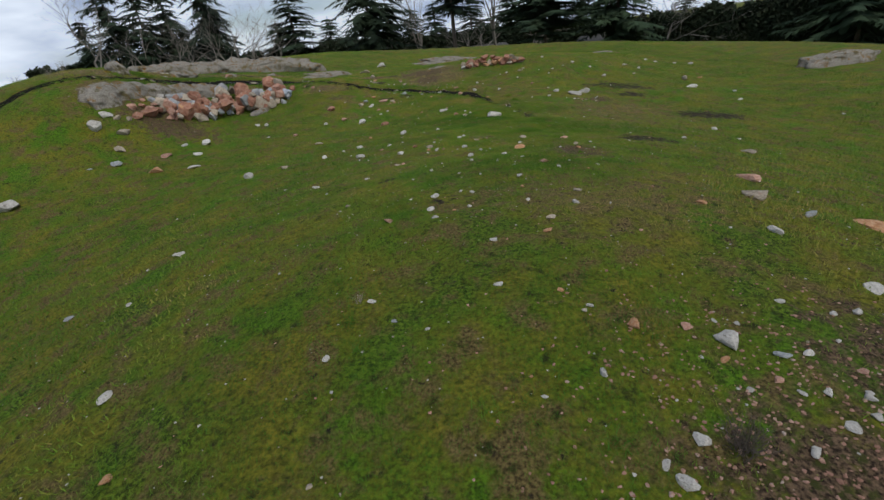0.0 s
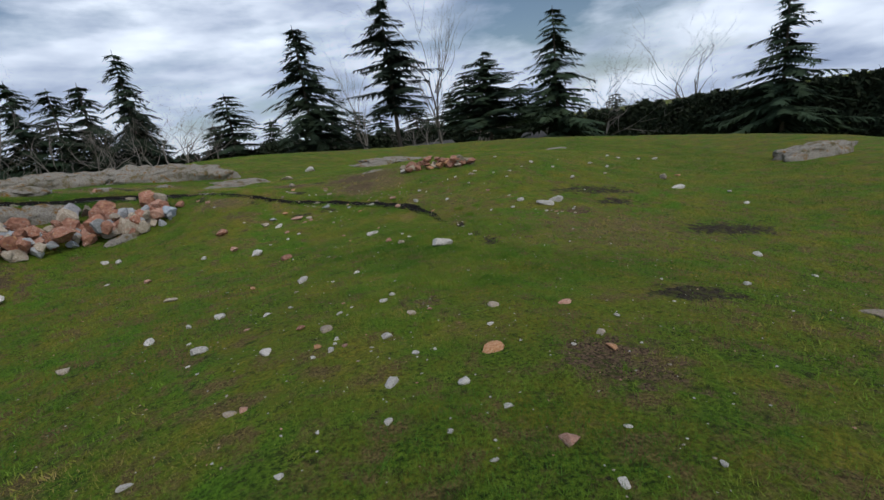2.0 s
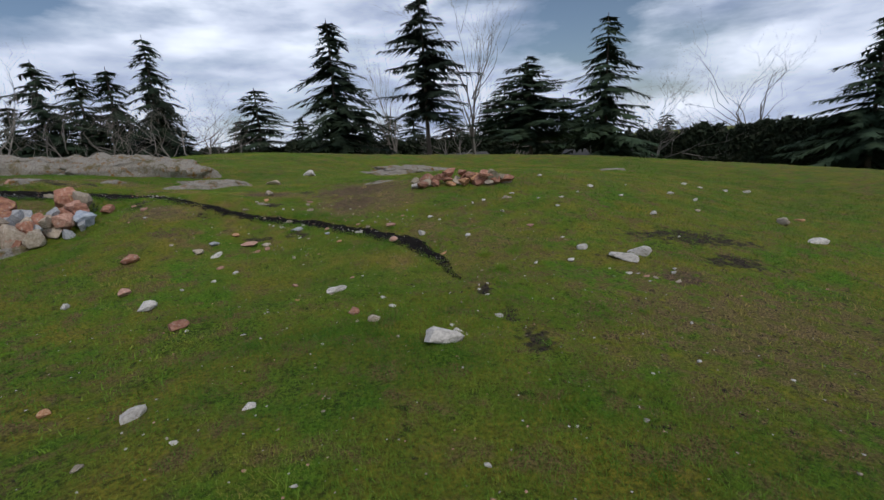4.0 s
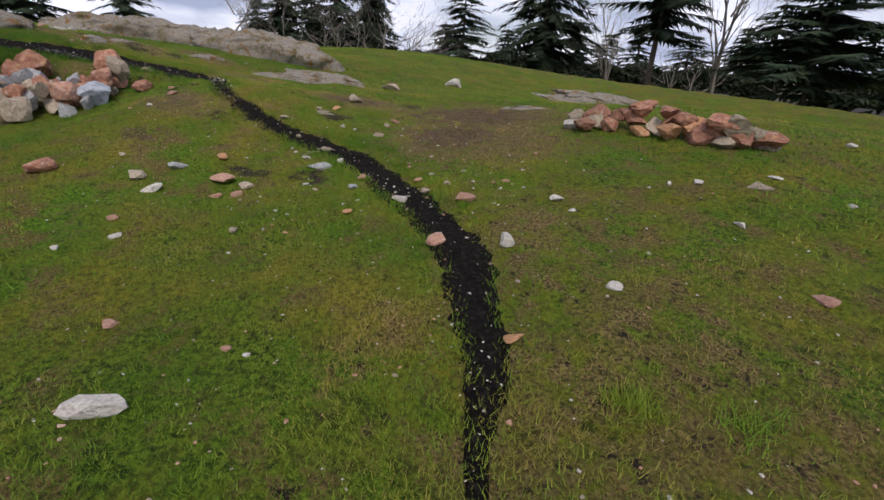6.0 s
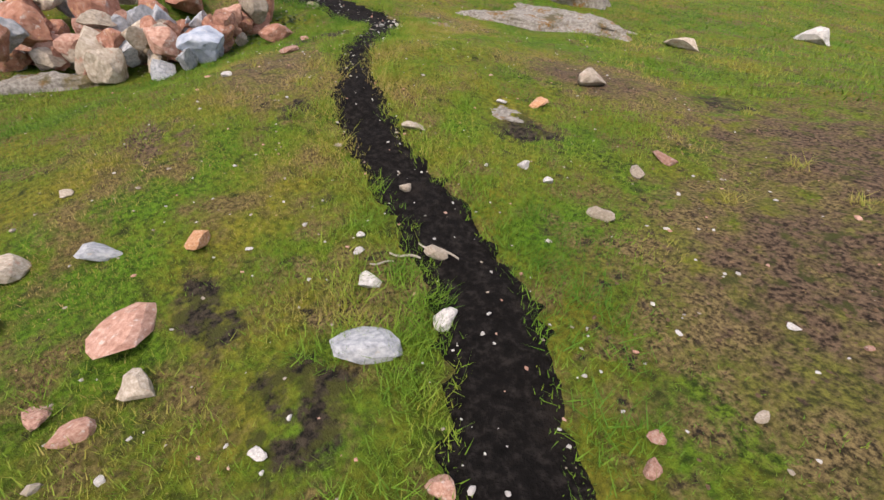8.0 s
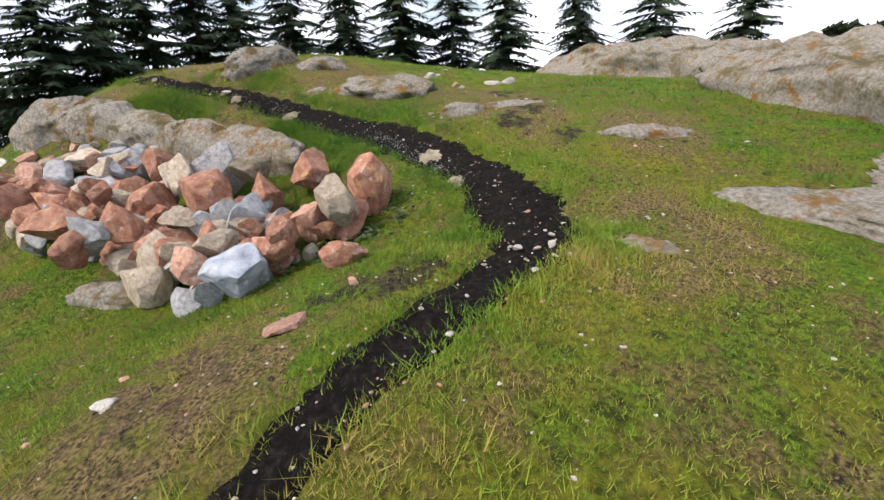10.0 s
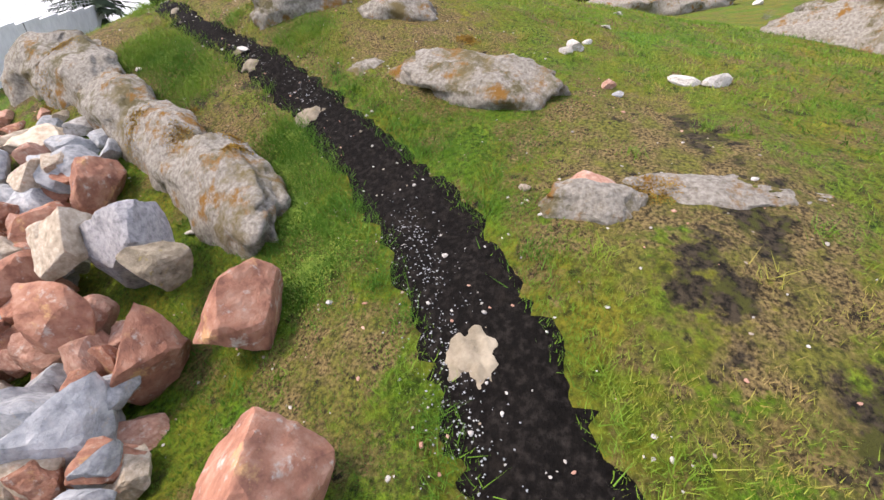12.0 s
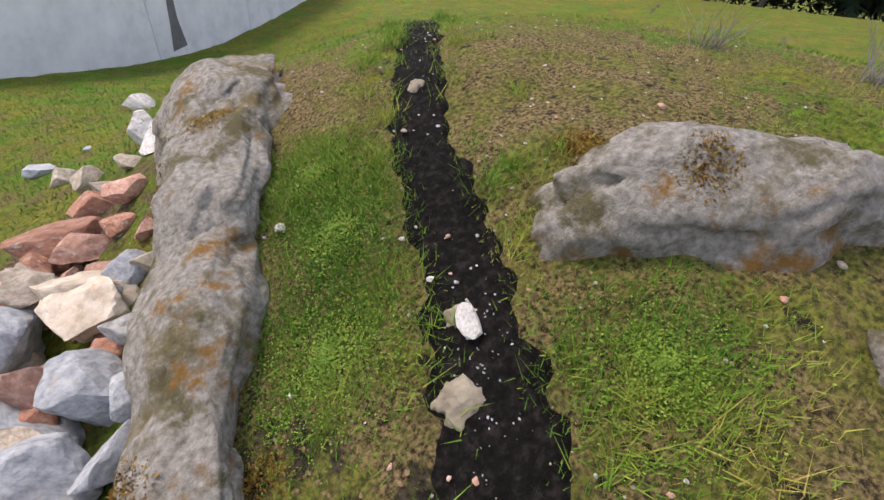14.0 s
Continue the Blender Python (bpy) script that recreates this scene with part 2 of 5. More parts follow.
RIDGE = (
    (0.042, 0.026, -0.159, 0.006, -0.029),
    (0.181, 0.373, -0.14, -0.084, 0.085),
    (0.061, 0.112, -0.124, -0.054, 0.015),
    (0.14, 0.074, -0.185, -0.185, 0.233),
    (-0.099, -0.092, 0.226, -0.056, 0.356),
)
# ---------------------------------------------------------------- the lie of the land
CENTRES = [(x, y, 20.48) for y in np.arange(-4, 29, 4.0) for x in np.arange(-16, 13, 4.0)] + [(x, y, 3.125) for y in np.arange(9.5, 17, 1.7) for x in np.arange(-11, -4, 1.7)]
HEIGHTS = np.concatenate([np.array(SWELLS).ravel(), np.array(RIDGE).ravel()])


def lattice(x, y, seed):
    """Smooth value noise from -1 to 1, one value a metre."""
    xi, yi = np.floor(x), np.floor(y)
    fx, fy = x - xi, y - yi
    fx, fy = fx * fx * (3 - 2 * fx), fy * fy * (3 - 2 * fy)

    def v(a, b):
        s = np.sin(a * 127.1 + b * 311.7 + seed * 74.7) * 43758.5453
        return 2 * (s - np.floor(s)) - 1

    return (v(xi, yi) * (1 - fx) + v(xi + 1, yi) * fx) * (1 - fy) + (v(xi, yi + 1) * (1 - fx) + v(xi + 1, yi + 1) * fx) * fy


def fbm(x, y, scale, seed, octaves=3):
    return sum(lattice(x * scale * 2**k, y * scale * 2**k, seed + k) * 0.5**k for k in range(octaves))


def land(x, y):
    """Height of the ground, for arrays of x and y."""
    x, y = np.asarray(x, float), np.asarray(y, float)
    z = -2.524 + -0.717 * np.tanh(x / 22) + 2.917 * np.tanh((y - 12) / 20)
    for (cx, cy, spread), c in zip(CENTRES, HEIGHTS):
        z = z + c * np.exp(-((x - cx) ** 2 + (y - cy) ** 2) / spread)
    r = np.hypot(np.maximum(x + 2, -(x + 2) * 0.5), np.where(y > 13, y - 13, (y - 13) * 0.6))
    far = np.clip((r - 14) / 45, 0, 1)
    return z - 11.0 * far * far * (3 - 2 * far) + 0.022 * fbm(x, y, 2.2, 3)


def ground_at(x, y):
    return float(land(np.array([x]), np.array([y]))[0])


# centre line of the worn track and its half width
TRACK = (
    (1.12, 12, 0.02), (0.99, 12.35, 0.06), (0.85, 12.82, 0.12), (0.63, 13.21, 0.15), (0.4, 13.62, 0.19), (-0.08, 14.15, 0.19), (-0.72, 14.66, 0.19), (-1.2, 15, 0.2),
    (-1.6, 15.24, 0.2), (-2.23, 15.4, 0.21), (-2.9, 15.45, 0.19), (-3.4, 15.56, 0.19), (-3.8, 15.72, 0.14), (-4.3, 15.98, 0.16), (-5, 16.5, 0.2), (-5.36, 16.76, 0.24),
    (-5.65, 16.82, 0.29), (-5.95, 16.77, 0.34), (-6.38, 16.67, 0.28), (-6.74, 16.5, 0.25), (-7.18, 16.2, 0.26), (-7.84, 15.65, 0.25), (-8.4, 15, 0.22), (-8.78, 14.44, 0.2),
    (-9.03, 14, 0.18), (-9.28, 13.46, 0.16), (-9.44, 13.03, 0.155), (-9.62, 12.57, 0.14), (-9.9, 12.05, 0.13), (-10.4, 11.3, 0.13), (-11.1, 10.2, 0.13),
)


def smooth_line(rows, steps=14):
    """A Catmull-Rom line through the rows."""
    p = np.array([rows[0], *rows, rows[-1]], float)
    out = []
    for k in range(1, len(p) - 2):
        for t in np.linspace(0, 1, steps, endpoint=False):
            a, b, c, d = p[k - 1 : k + 3]
            out.append(0.5 * (2 * b + (c - a) * t + (2 * a - 5 * b + 4 * c - d) * t * t + (3 * b - a - 3 * c + d) * t**3))
    return np.array(out + [p[-2]])


LINE = smooth_line(TRACK)


def track_gap(x, y):
    """Metres from the edge of the track (negative on it)."""
    best = np.full(x.shape, 99.0)
    for px, py, w in LINE[::3]:
        best = np.minimum(best, np.hypot(x - px, y - py) - w)
    return best


# bare places: x, y, radius along x, along y, strength
BARE = (
    (1.75, 5.96, 0.5, 0.6, 1.0), (1.49, 0.39, 0.75, 0.8, 1.0), (2.4, 1.12, 0.8, 0.9, 0.9), (-7.59, 11.31, 1.6, 0.9, 0.9), (0.4, 7.66, 0.4, 0.3, 0.8), (3.85, 12.02, 0.5, 0.3, 0.8),
    (-1.12, 17.65, 1.3, 0.9, 0.9), (-0.93, 16.38, 0.7, 0.7, 0.9), (-3.15, 17.46, 0.6, 0.5, 0.9), (-4.51, 15.2, 0.5, 0.4, 0.7), (-3.68, 14.4, 0.5, 0.3, 0.7),
)
DARK = (
    (1.32, 11.6, 0.16, 0.2, 1.0), (1.55, 10.95, 0.14, 0.3, 1.0), (1.72, 10.35, 0.18, 0.3, 1.0),
    (3.3, 7.47, 0.7, 0.35, 1.0), (6.15, 10.7, 1.3, 0.5, 1.0), (4.88, 13.75, 1.6, 0.5, 0.9), (-5.2, 16.15, 0.45, 0.3, 0.9), (-2.61, 16.3, 0.35, 0.25, 0.9), (-2.2, 14.36, 0.4, 0.2, 0.9),
    (-1.59, 14.54, 0.3, 0.25, 0.9), (-8.09, 17.2, 0.5, 0.35, 0.8), (-3.51, 15.17, 0.3, 0.25, 0.7), (4.95, 12.73, 0.7, 0.4, 0.9), (-7.15, 17.41, 0.3, 0.2, 0.9), (-2.35, 18.03, 0.4, 0.3, 0.8),
    (-7.58, 16.96, 0.5, 0.3, 0.8), (-8.88, 17.04, 0.5, 0.25, 0.8), (-0.99, 5.05, 0.25, 0.15, 0.8), (-0.21, 3.84, 0.3, 0.2, 0.7), (-5.1, 15.94, 0.35, 0.5, 0.9), (-8.91, 13.95, 0.3, 0.35, 0.8),
    (-8.62, 13.46, 0.3, 0.4, 0.7),
)

# dry moss and plant litter over thin soil
DRY = (
    (-8.45, 14.0, 0.28, 0.5, 1.0), (-8.75, 13.0, 0.25, 0.6, 1.0), (-8.98, 12.2, 0.3, 0.5, 1.0), (-9.3, 11.5, 0.4, 0.5, 1.0), (-9.65, 14.95, 0.6, 0.45, 1.0), (-9.75, 14.35, 0.3, 0.3, 0.9),
    (-8.74, 13.16, 0.45, 1.3, 1.0), (-9.19, 12.14, 0.5, 1.4, 1.0), (-9.87, 14.42, 0.8, 1.0, 1.0), (-8.51, 16.63, 1.0, 0.55, 1.0), (-7.2, 18.11, 0.8, 0.5, 0.9), (-5.42, 17.45, 0.7, 0.6, 0.9),
    (-10.28, 12.76, 1.0, 1.0, 0.9), (-6.93, 15.62, 0.45, 0.35, 0.8), (-0.57, 16.33, 1.2, 1.0, 0.9), (-0.93, 17.64, 1.4, 1.0, 0.9), (-3.06, 17.57, 0.9, 0.6, 0.9), (-4.34, 15.28, 0.8, 0.5, 0.8),
    (-7.99, 17.2, 1.2, 0.5, 0.7), (-1.97, 14.92, 0.35, 0.25, 0.8), (-9.58, 13.89, 0.5, 0.9, 0.9), (-9.38, 15.18, 0.6, 0.6, 0.8), (-8.84, 12.46, 0.4, 1.2, 1.0), (-12.44, 13.53, 1.6, 1.6, 0.5),
    (-8.11, 14.75, 0.35, 0.3, 0.7), (0.59, 14.03, 0.5, 0.8, 0.5), (1.39, 12.7, 0.9, 1.6, 0.45), (3.75, 10.83, 2.0, 1.8, 0.5), (1.31, 3.62, 1.4, 1.0, 0.45),
)


def patch(x, y, spots):
    v = np.zeros(x.shape)
    for cx, cy, rx, ry, s in spots:
        d = np.hypot((x - cx) / rx, (y - cy) / ry)
        v = np.maximum(v, s * np.clip(1.35 - d, 0, 1))
    return v


def link_mesh(name, verts, faces, material=None, smooth=False, parent=None):
    me = bpy.data.meshes.new(name)
    me.from_pydata(verts, [], faces)
    if smooth:
        me.shade_smooth()
    if material:
        me.materials.append(material)
    ob = new(name, me)
    ob.parent = parent
    return ob


def soup(name, co, tris_per, material, parent=None):
    """A mesh of loose triangles from an array of shape (n, 3, 3)."""
    n = len(co)
    me = bpy.data.meshes.new(name)
    me.vertices.add(n * 3)
    me.vertices.foreach_set("co", co.astype(np.float32).ravel())
    me.loops.add(n * 3)
    me.loops.foreach_set("vertex_index", np.arange(n * 3, dtype=np.int32))
    me.polygons.add(n)
    me.polygons.foreach_set("loop_start", np.arange(0, n * 3, 3, dtype=np.int32))
    me.update(calc_edges=True)
    me.materials.append(material)
    ob = new(name, me)
    ob.parent = parent
    return ob


def part(name, bm, material, parent, label=""):
    me = bpy.data.meshes.new(name)
    bm.to_mesh(me)
    bm.free()
    me.materials.append(material)
    ob = new(name, me)
    ob.parent = parent
    return tagged(ob, label)


def build_ground():
    def axis(lo, hi, step):
        mid = np.arange(lo, hi, step)
        grow = np.cumsum(0.2 * 1.22 ** np.arange(38))
        return np.concatenate([lo - grow[::-1], mid, hi + grow])

    xs, ys = axis(-16, 12, 0.09), axis(-3, 27, 0.09)
    X, Y = np.meshgrid(xs, ys)
    x, y = X.ravel(), Y.ravel()
    z = land(x, y)
    gap = np.full(x.shape, 99.0)
    near = (np.abs(x + 2) < 16) & (np.abs(y - 12) < 16)
    gap[near] = track_gap(x[near], y[near])
    z -= 0.03 * np.clip(1 - gap / 0.10, 0, 1)
    me = bpy.data.meshes.new("ground")
    nx, ny = len(xs), len(ys)
    me.vertices.add(nx * ny)
    me.vertices.foreach_set("co", np.stack([x, y, z], 1).astype(np.float32).ravel())
    i = np.arange(nx * ny).reshape(ny, nx)
    quads = np.stack([i[:-1, :-1], i[:-1, 1:], i[1:, 1:], i[1:, :-1]], -1).reshape(-1, 4)
    me.loops.add(quads.size)
    me.loops.foreach_set("vertex_index", quads.ravel().astype(np.int32))
    me.polygons.add(len(quads))
    me.polygons.foreach_set("loop_start", np.arange(0, quads.size, 4, dtype=np.int32))
    me.update(calc_edges=True)
    me.shade_smooth()
    for name, v in (("bare", patch(x, y, BARE)), ("dark", patch(x, y, DARK)), ("dry", patch(x, y, DRY))):
        me.attributes.new(name, "FLOAT", "POINT").data.foreach_set("value", v.astype(np.float32))
    me.materials.append(TURF)
    ob = new("ground", me)
    tagged(ob, "uneven green hillside of short grass, moss and bare soil", "ground", kind="structure")


build_ground()


def build_track():
    d = np.gradient(LINE[:, :2], axis=0)
    d /= np.linalg.norm(d, axis=1)[:, None]
    side = np.stack([-d[:, 1], d[:, 0]], 1)
    fine = LINE
    verts, faces, n = [], [], 11
    for k, ((px, py, w), s) in enumerate(zip(fine, side)):
        for j in range(n):
            u = 2 * j / (n - 1) - 1
            edge = 1 + (0.22 * lattice(np.array([k * 0.9]), np.array([7.0 * np.sign(u)]), 5)[0] + 0.16 * lattice(np.array([k * 0.23]), np.array([3.0 * np.sign(u)]), 9)[0]) * abs(u)
            x, y = px + s[0] * u * w * edge, py + s[1] * u * w * edge
            z = ground_at(x, y) - 0.030 + 0.022 + 0.010 * float(lattice(np.array([x * 9]), np.array([y * 9]), 2)[0]) - 0.028 * abs(u) ** 6
            verts.append((x, y, z))
    for k in range(len(fine) - 1):
        for j in range(n - 1):
            a = k * n + j
            faces.append((a, a + n, a + n + 1, a + 1))
    ob = link_mesh("path", verts, faces, SOIL, True)
    tagged(ob, "narrow trodden path of damp black soil through grass", "path", kind="structure")


build_track()

# ---------------------------------------------------------------- rock


def chopped(seed, cuts=11, sub=3, rough=0.05, flat=1.0):
    """An angular stone: a ball cut off by planes, with a rough skin, one unit across."""
    rng = random.Random(seed)
    bm = bmesh.new()
    bmesh.ops.create_icosphere(bm, subdivisions=sub, radius=0.62)
    for _ in range(cuts):
        n = Vector((rng.gauss(0, 1), rng.gauss(0, 1), rng.gauss(0, 1))).normalized()
        d = rng.uniform(0.27, 0.44)
        for v in bm.verts:
            over = v.co.dot(n) - d
            if over > 0:
                v.co -= n * over * 0.96
    off = Vector((seed * 3.1, seed * 1.7, seed * 0.9))
    for v in bm.verts:
        v.co += v.co.normalized() * (noise.noise(v.co * 3.2 + off) * rough + noise.noise(v.co * 9 + off) * rough * 0.5)
        v.co.z *= flat
    me = bpy.data.meshes.new("stone")
    bm.to_mesh(me)
    bm.free()
    me.materials.append(M["t"])
    lo = min(v.co.z for v in me.vertices)
    for v in me.vertices:
        v.co.z -= lo
    return me


FIELD = [chopped(k, 9, 2, 0.04, 0.75) for k in range(12)]
BIG = [chopped(40 + k, 12, 4, 0.045) for k in range(12)]
WORDS = {"w": "pale grey-white", "p": "pinkish-red", "o": "orange-brown", "t": "tan", "g": "grey", "r": "rust-red", "b": "mossy brown", "l": "pitted light grey", "c": "cream-coloured", "B": "blue-grey veined"}
rock_rng = random.Random(11)


def stone(tone, x, y, width, z=None, name="stone", label="", group="stones on the hillside", flat=None, meshes=None, sink=0.2):
    """One loose stone of the given width, bedded a little into what it lies on."""
    ob = new(name, rock_rng.choice(meshes or FIELD))
    w = width * 0.86
    f = flat or rock_rng.uniform(0.4, 0.75)
    ob.scale = (w, w * rock_rng.uniform(0.65, 0.95), w * f)
    ob.rotation_euler = (rock_rng.uniform(-0.2, 0.2), rock_rng.uniform(-0.2, 0.2), rock_rng.uniform(0, 6.28))
    ob.location = (x, y, (ground_at(x, y) if z is None else z) - sink * w * f)
    ob.material_slots[0].link = "OBJECT"
    ob.material_slots[0].material = M[tone]
    return tagged(ob, label or f"{WORDS[tone]} angular stone lying in short grass", "stone", group)


def outcrop(x, y, length, width, height, turn, seed, label="rounded bedrock outcrop with lichen and moss", material=None, steep=1.0, sink=0.08):
    """A hump of bedrock that comes out of the turf, with hollows and ledges."""
    bm = bmesh.new()
    bmesh.ops.create_icosphere(bm, subdivisions=5, radius=1.0)
    off = Vector((seed * 5.3, seed * 2.1, seed))
    zc = ground_at(x, y)
    a, dead = radians(turn), []
    rows = []
    for v in bm.verts:
        p = v.co.copy()
        if p.z < -0.25:
            dead.append(v)
            continue
        bulge = 1 + 0.40 * noise.noise(p * 1.6 + off) + 0.14 * noise.noise(p * 4.5 + off) + 0.05 * noise.noise(p * 12 + off)
        lx, ly = p.x * length / 2 * bulge, p.y * width / 2 * bulge
        rows.append((v, p.z, x + lx * math.cos(a) - ly * math.sin(a), y + lx * math.sin(a) + ly * math.cos(a)))
    floor_ = land(np.array([r[2] for r in rows]), np.array([r[3] for r in rows]))
    for (v, pz, wx, wy), base in zip(rows, floor_):
        top = max(pz, 0) ** (0.6 * steep)
        at_ = Vector((wx, wy, seed))
        lump = noise.noise(at_ * 2.3) * 0.24 + noise.noise(at_ * 7) * 0.10
        h = height * top * (1 + lump) + (noise.noise(at_ * 18) * 0.014 + noise.noise(at_ * 44) * 0.007 if top > 0.05 else 0)
        v.co = (wx, wy, base + (0.5 * (zc - base) * top) + h - sink + min(0, pz) * 0.3)
    bmesh.ops.delete(bm, geom=dead, context="VERTS")
    me = bpy.data.meshes.new("rock_outcrop")
    bm.to_mesh(me)
    bm.free()
    me.shade_smooth()
    me.materials.append(material or OUTCROP)
    return tagged(new("rock_outcrop", me), label, "rock outcrop", "bedrock outcrops")


CROPS = (
    (-7.98, 14.2, 1.5, 0.5, 0.36, 64, 1), (-8.25, 13.5, 1.5, 0.44, 0.34, 68, 2), (-8.52, 12.8, 1.5, 0.46, 0.34, 70, 25), (-8.82, 12.0, 1.5, 0.55, 0.34, 70, 3),
    (-10.06, 13.68, 1.15, 0.44, 0.34, 141, 4), (-10.11, 14.57, 0.73, 0.28, 0.2, 106, 5), (-9.26, 14.65, 0.42, 0.32, 0.085, 141, 6), (-9.2, 15.52, 1.2, 0.6, 0.27, 90, 8),
    (-7.94, 16.48, 0.48, 0.29, 0.16, 101, 24), (-8.25, 17.12, 1.07, 0.38, 0.1, 101, 12), (-7.07, 18.04, 0.77, 0.29, 0.16, 89, 9), (-5.27, 17.37, 0.44, 0.22, 0.1, 61, 10),
    (-25.82, 17.45, 5.5, 2.48, 0.85, 120, 7), (-9.0, 11.35, 1.2, 0.85, 0.36, 70, 26),
)
CROPS_FAR = (
    (-5.24, 18.89, 2.21, 0.77, 0.2, 49, 11), (-3.5, 18.86, 0.51, 0.21, 0.08, 57, 13), (-6.08, 13.82, 0.98, 0.29, 0.2, 72, 14), (-5.26, 19.27, 2.02, 0.71, 0.2, 7, 20),
    (-12.4, 20.2, 4.2, 1.5, 0.75, 45, 16), (-7.88, 20.23, 3.87, 1.16, 0.6, 7, 17), (-0.56, 18.6, 0.84, 0.42, 0.12, 7, 21), (-0.26, 26.22, 3.61, 1.44, 0.45, 7, 19),
    (13.93, 17.28, 2.52, 1.01, 0.5, 176, 23), (-10.6, 22.6, 3.0, 1.2, 0.6, 40, 15), (-1.51, 25.12, 1.52, 0.76, 0.15, 176, 18), (7.39, 23.72, 1.2, 0.36, 0.15, 7, 22),
    (-2.87, 16.34, 0.43, 0.26, 0.1, 176, 27),
)
for row in CROPS + CROPS_FAR:
    outcrop(*row)


def boulder(tone, x, y, width, mid):
    """A boulder of the heap; its foot goes down to what carries it."""
    tall = min(max(width * 0.72, (mid - ground_at(x, y)) + width * 0.3), width * 0.95)
    foot, base = mid - tall * 0.55, ground_at(x, y) - 0.04
    if foot < base + 0.24:
        foot, tall = base, min(tall + max(foot - base, 0) * 0.6, width * 1.15)
    return stone(tone, x, y, min(width * 1.22, 0.56), foot, "boulder", f"{WORDS[tone]} quarried boulder in a heap of rocks", "heap of boulders", tall / (width * 1.1), BIG, 0.0)


# stony start and the field beyond it
for row in (
    ("w", -8.68, 7.30, 0.52), ("w", -3.47, 4.10, 0.16), ("w", -5.90, 8.99, 0.28), ("o", -6.63, 8.81, 0.32), ("w", -2.58, 1.60, 0.15), ("o", -2.07, 0.92, 0.09), ("t", 2.96, 3.72, 0.34), ("g", 3.19, 3.26, 0.14),
    ("w", 2.56, 2.79, 0.13), ("o", 3.66, 3.13, 0.31), ("w", 2.75, 2.02, 0.19), ("o", 0.68, 2.75, 0.11), ("w", 0.19, 2.03, 0.08), ("o", 0.59, 1.89, 0.05), ("w", 0.22, 2.68, 0.07), ("w", -0.34, 3.56, 0.11),
    ("w", 0.05, 3.58, 0.08), ("w", 1.05, 3.35, 0.09), ("w", 1.94, 1.77, 0.07), ("o", 0.96, 1.56, 0.12), ("p", 1.25, 1.53, 0.09), ("w", 1.44, 1.58, 0.05), ("w", 1.56, 1.55, 0.05), ("w", 1.43, 1.40, 0.18),
):
    stone(*row)
# stony start and the field beyond it
for row in (
    ("o", 1.34, 1.27, 0.07), ("w", 1.80, 1.30, 0.08), ("w", 1.23, 1.29, 0.04), ("g", 1.66, 1.28, 0.10), ("w", 1.36, 1.07, 0.06), ("w", 1.60, 1.04, 0.05), ("p", 1.53, 1.12, 0.07), ("w", 1.00, 0.80, 0.10),
    ("w", 0.79, 0.69, 0.07), ("w", 0.84, 0.60, 0.10), ("w", 0.64, 0.65, 0.03), ("w", 1.72, 0.85, 0.10), ("w", 1.92, 1.02, 0.07), ("w", 1.73, 1.04, 0.07), ("w", 1.87, 0.91, 0.08), ("w", 1.46, 0.73, 0.07),
    ("p", 2.02, 1.19, 0.07), ("w", 0.33, 1.06, 0.05), ("o", 0.28, 1.20, 0.03), ("w", 0.66, 1.18, 0.07), ("w", -0.94, 1.51, 0.07), ("w", -0.30, 1.66, 0.04), ("w", 0.74, 1.73, 0.05), ("g", -0.53, 1.79, 0.05),
):
    stone(*row)
# stony start and the field beyond it
for row in (
    ("g", -4.33, 3.24, 0.12), ("w", -3.45, 3.08, 0.07), ("w", -0.72, 2.02, 0.07), ("w", 2.05, 1.41, 0.04), ("w", 2.23, 1.69, 0.06), ("w", 2.39, 1.71, 0.08), ("w", -2.12, 5.52, 0.13), ("g", -1.84, 5.05, 0.06),
    ("w", -2.77, 6.00, 0.07), ("w", -4.07, 7.60, 0.28), ("t", -3.43, 7.82, 0.18), ("w", -0.31, 3.93, 0.12), ("w", 0.10, 3.98, 0.08), ("o", -0.10, 3.51, 0.06), ("w", -0.58, 3.95, 0.04), ("t", -1.33, 4.15, 0.07),
    ("w", -0.29, 3.32, 0.09), ("p", -0.75, 3.37, 0.14), ("w", 0.63, 3.54, 0.07), ("o", 0.64, 3.97, 0.07), ("w", 0.66, 4.34, 0.10), ("t", 1.18, 3.77, 0.10), ("o", 1.50, 4.56, 0.05), ("w", 0.63, 5.84, 0.13),
):
    stone(*row)
# open field
for row in (
    ("p", 1.07, 5.09, 0.15), ("w", 1.20, 4.76, 0.07), ("w", 0.01, 7.92, 0.14), ("t", -0.55, 7.35, 0.19), ("w", -1.02, 6.99, 0.15), ("w", -2.05, 8.56, 0.19), ("w", -2.71, 8.17, 0.16), ("w", -1.34, 5.43, 0.09),
    ("t", -0.96, 5.98, 0.11), ("p", -0.87, 5.99, 0.09), ("w", 0.15, 5.98, 0.14), ("w", 0.85, 5.45, 0.08), ("w", 0.49, 5.28, 0.05), ("w", 0.68, 5.02, 0.05), ("w", 0.23, 4.68, 0.05), ("w", -0.03, 4.82, 0.06),
    ("w", 1.69, 4.80, 0.05), ("w", 1.42, 5.16, 0.05), ("w", -0.40, 5.18, 0.06), ("w", -0.62, 4.80, 0.07), ("w", 0.15, 5.46, 0.08), ("w", -6.28, 9.89, 0.28), ("w", -6.85, 10.50, 0.23), ("p", -6.93, 9.74, 0.32),
):
    stone(*row)
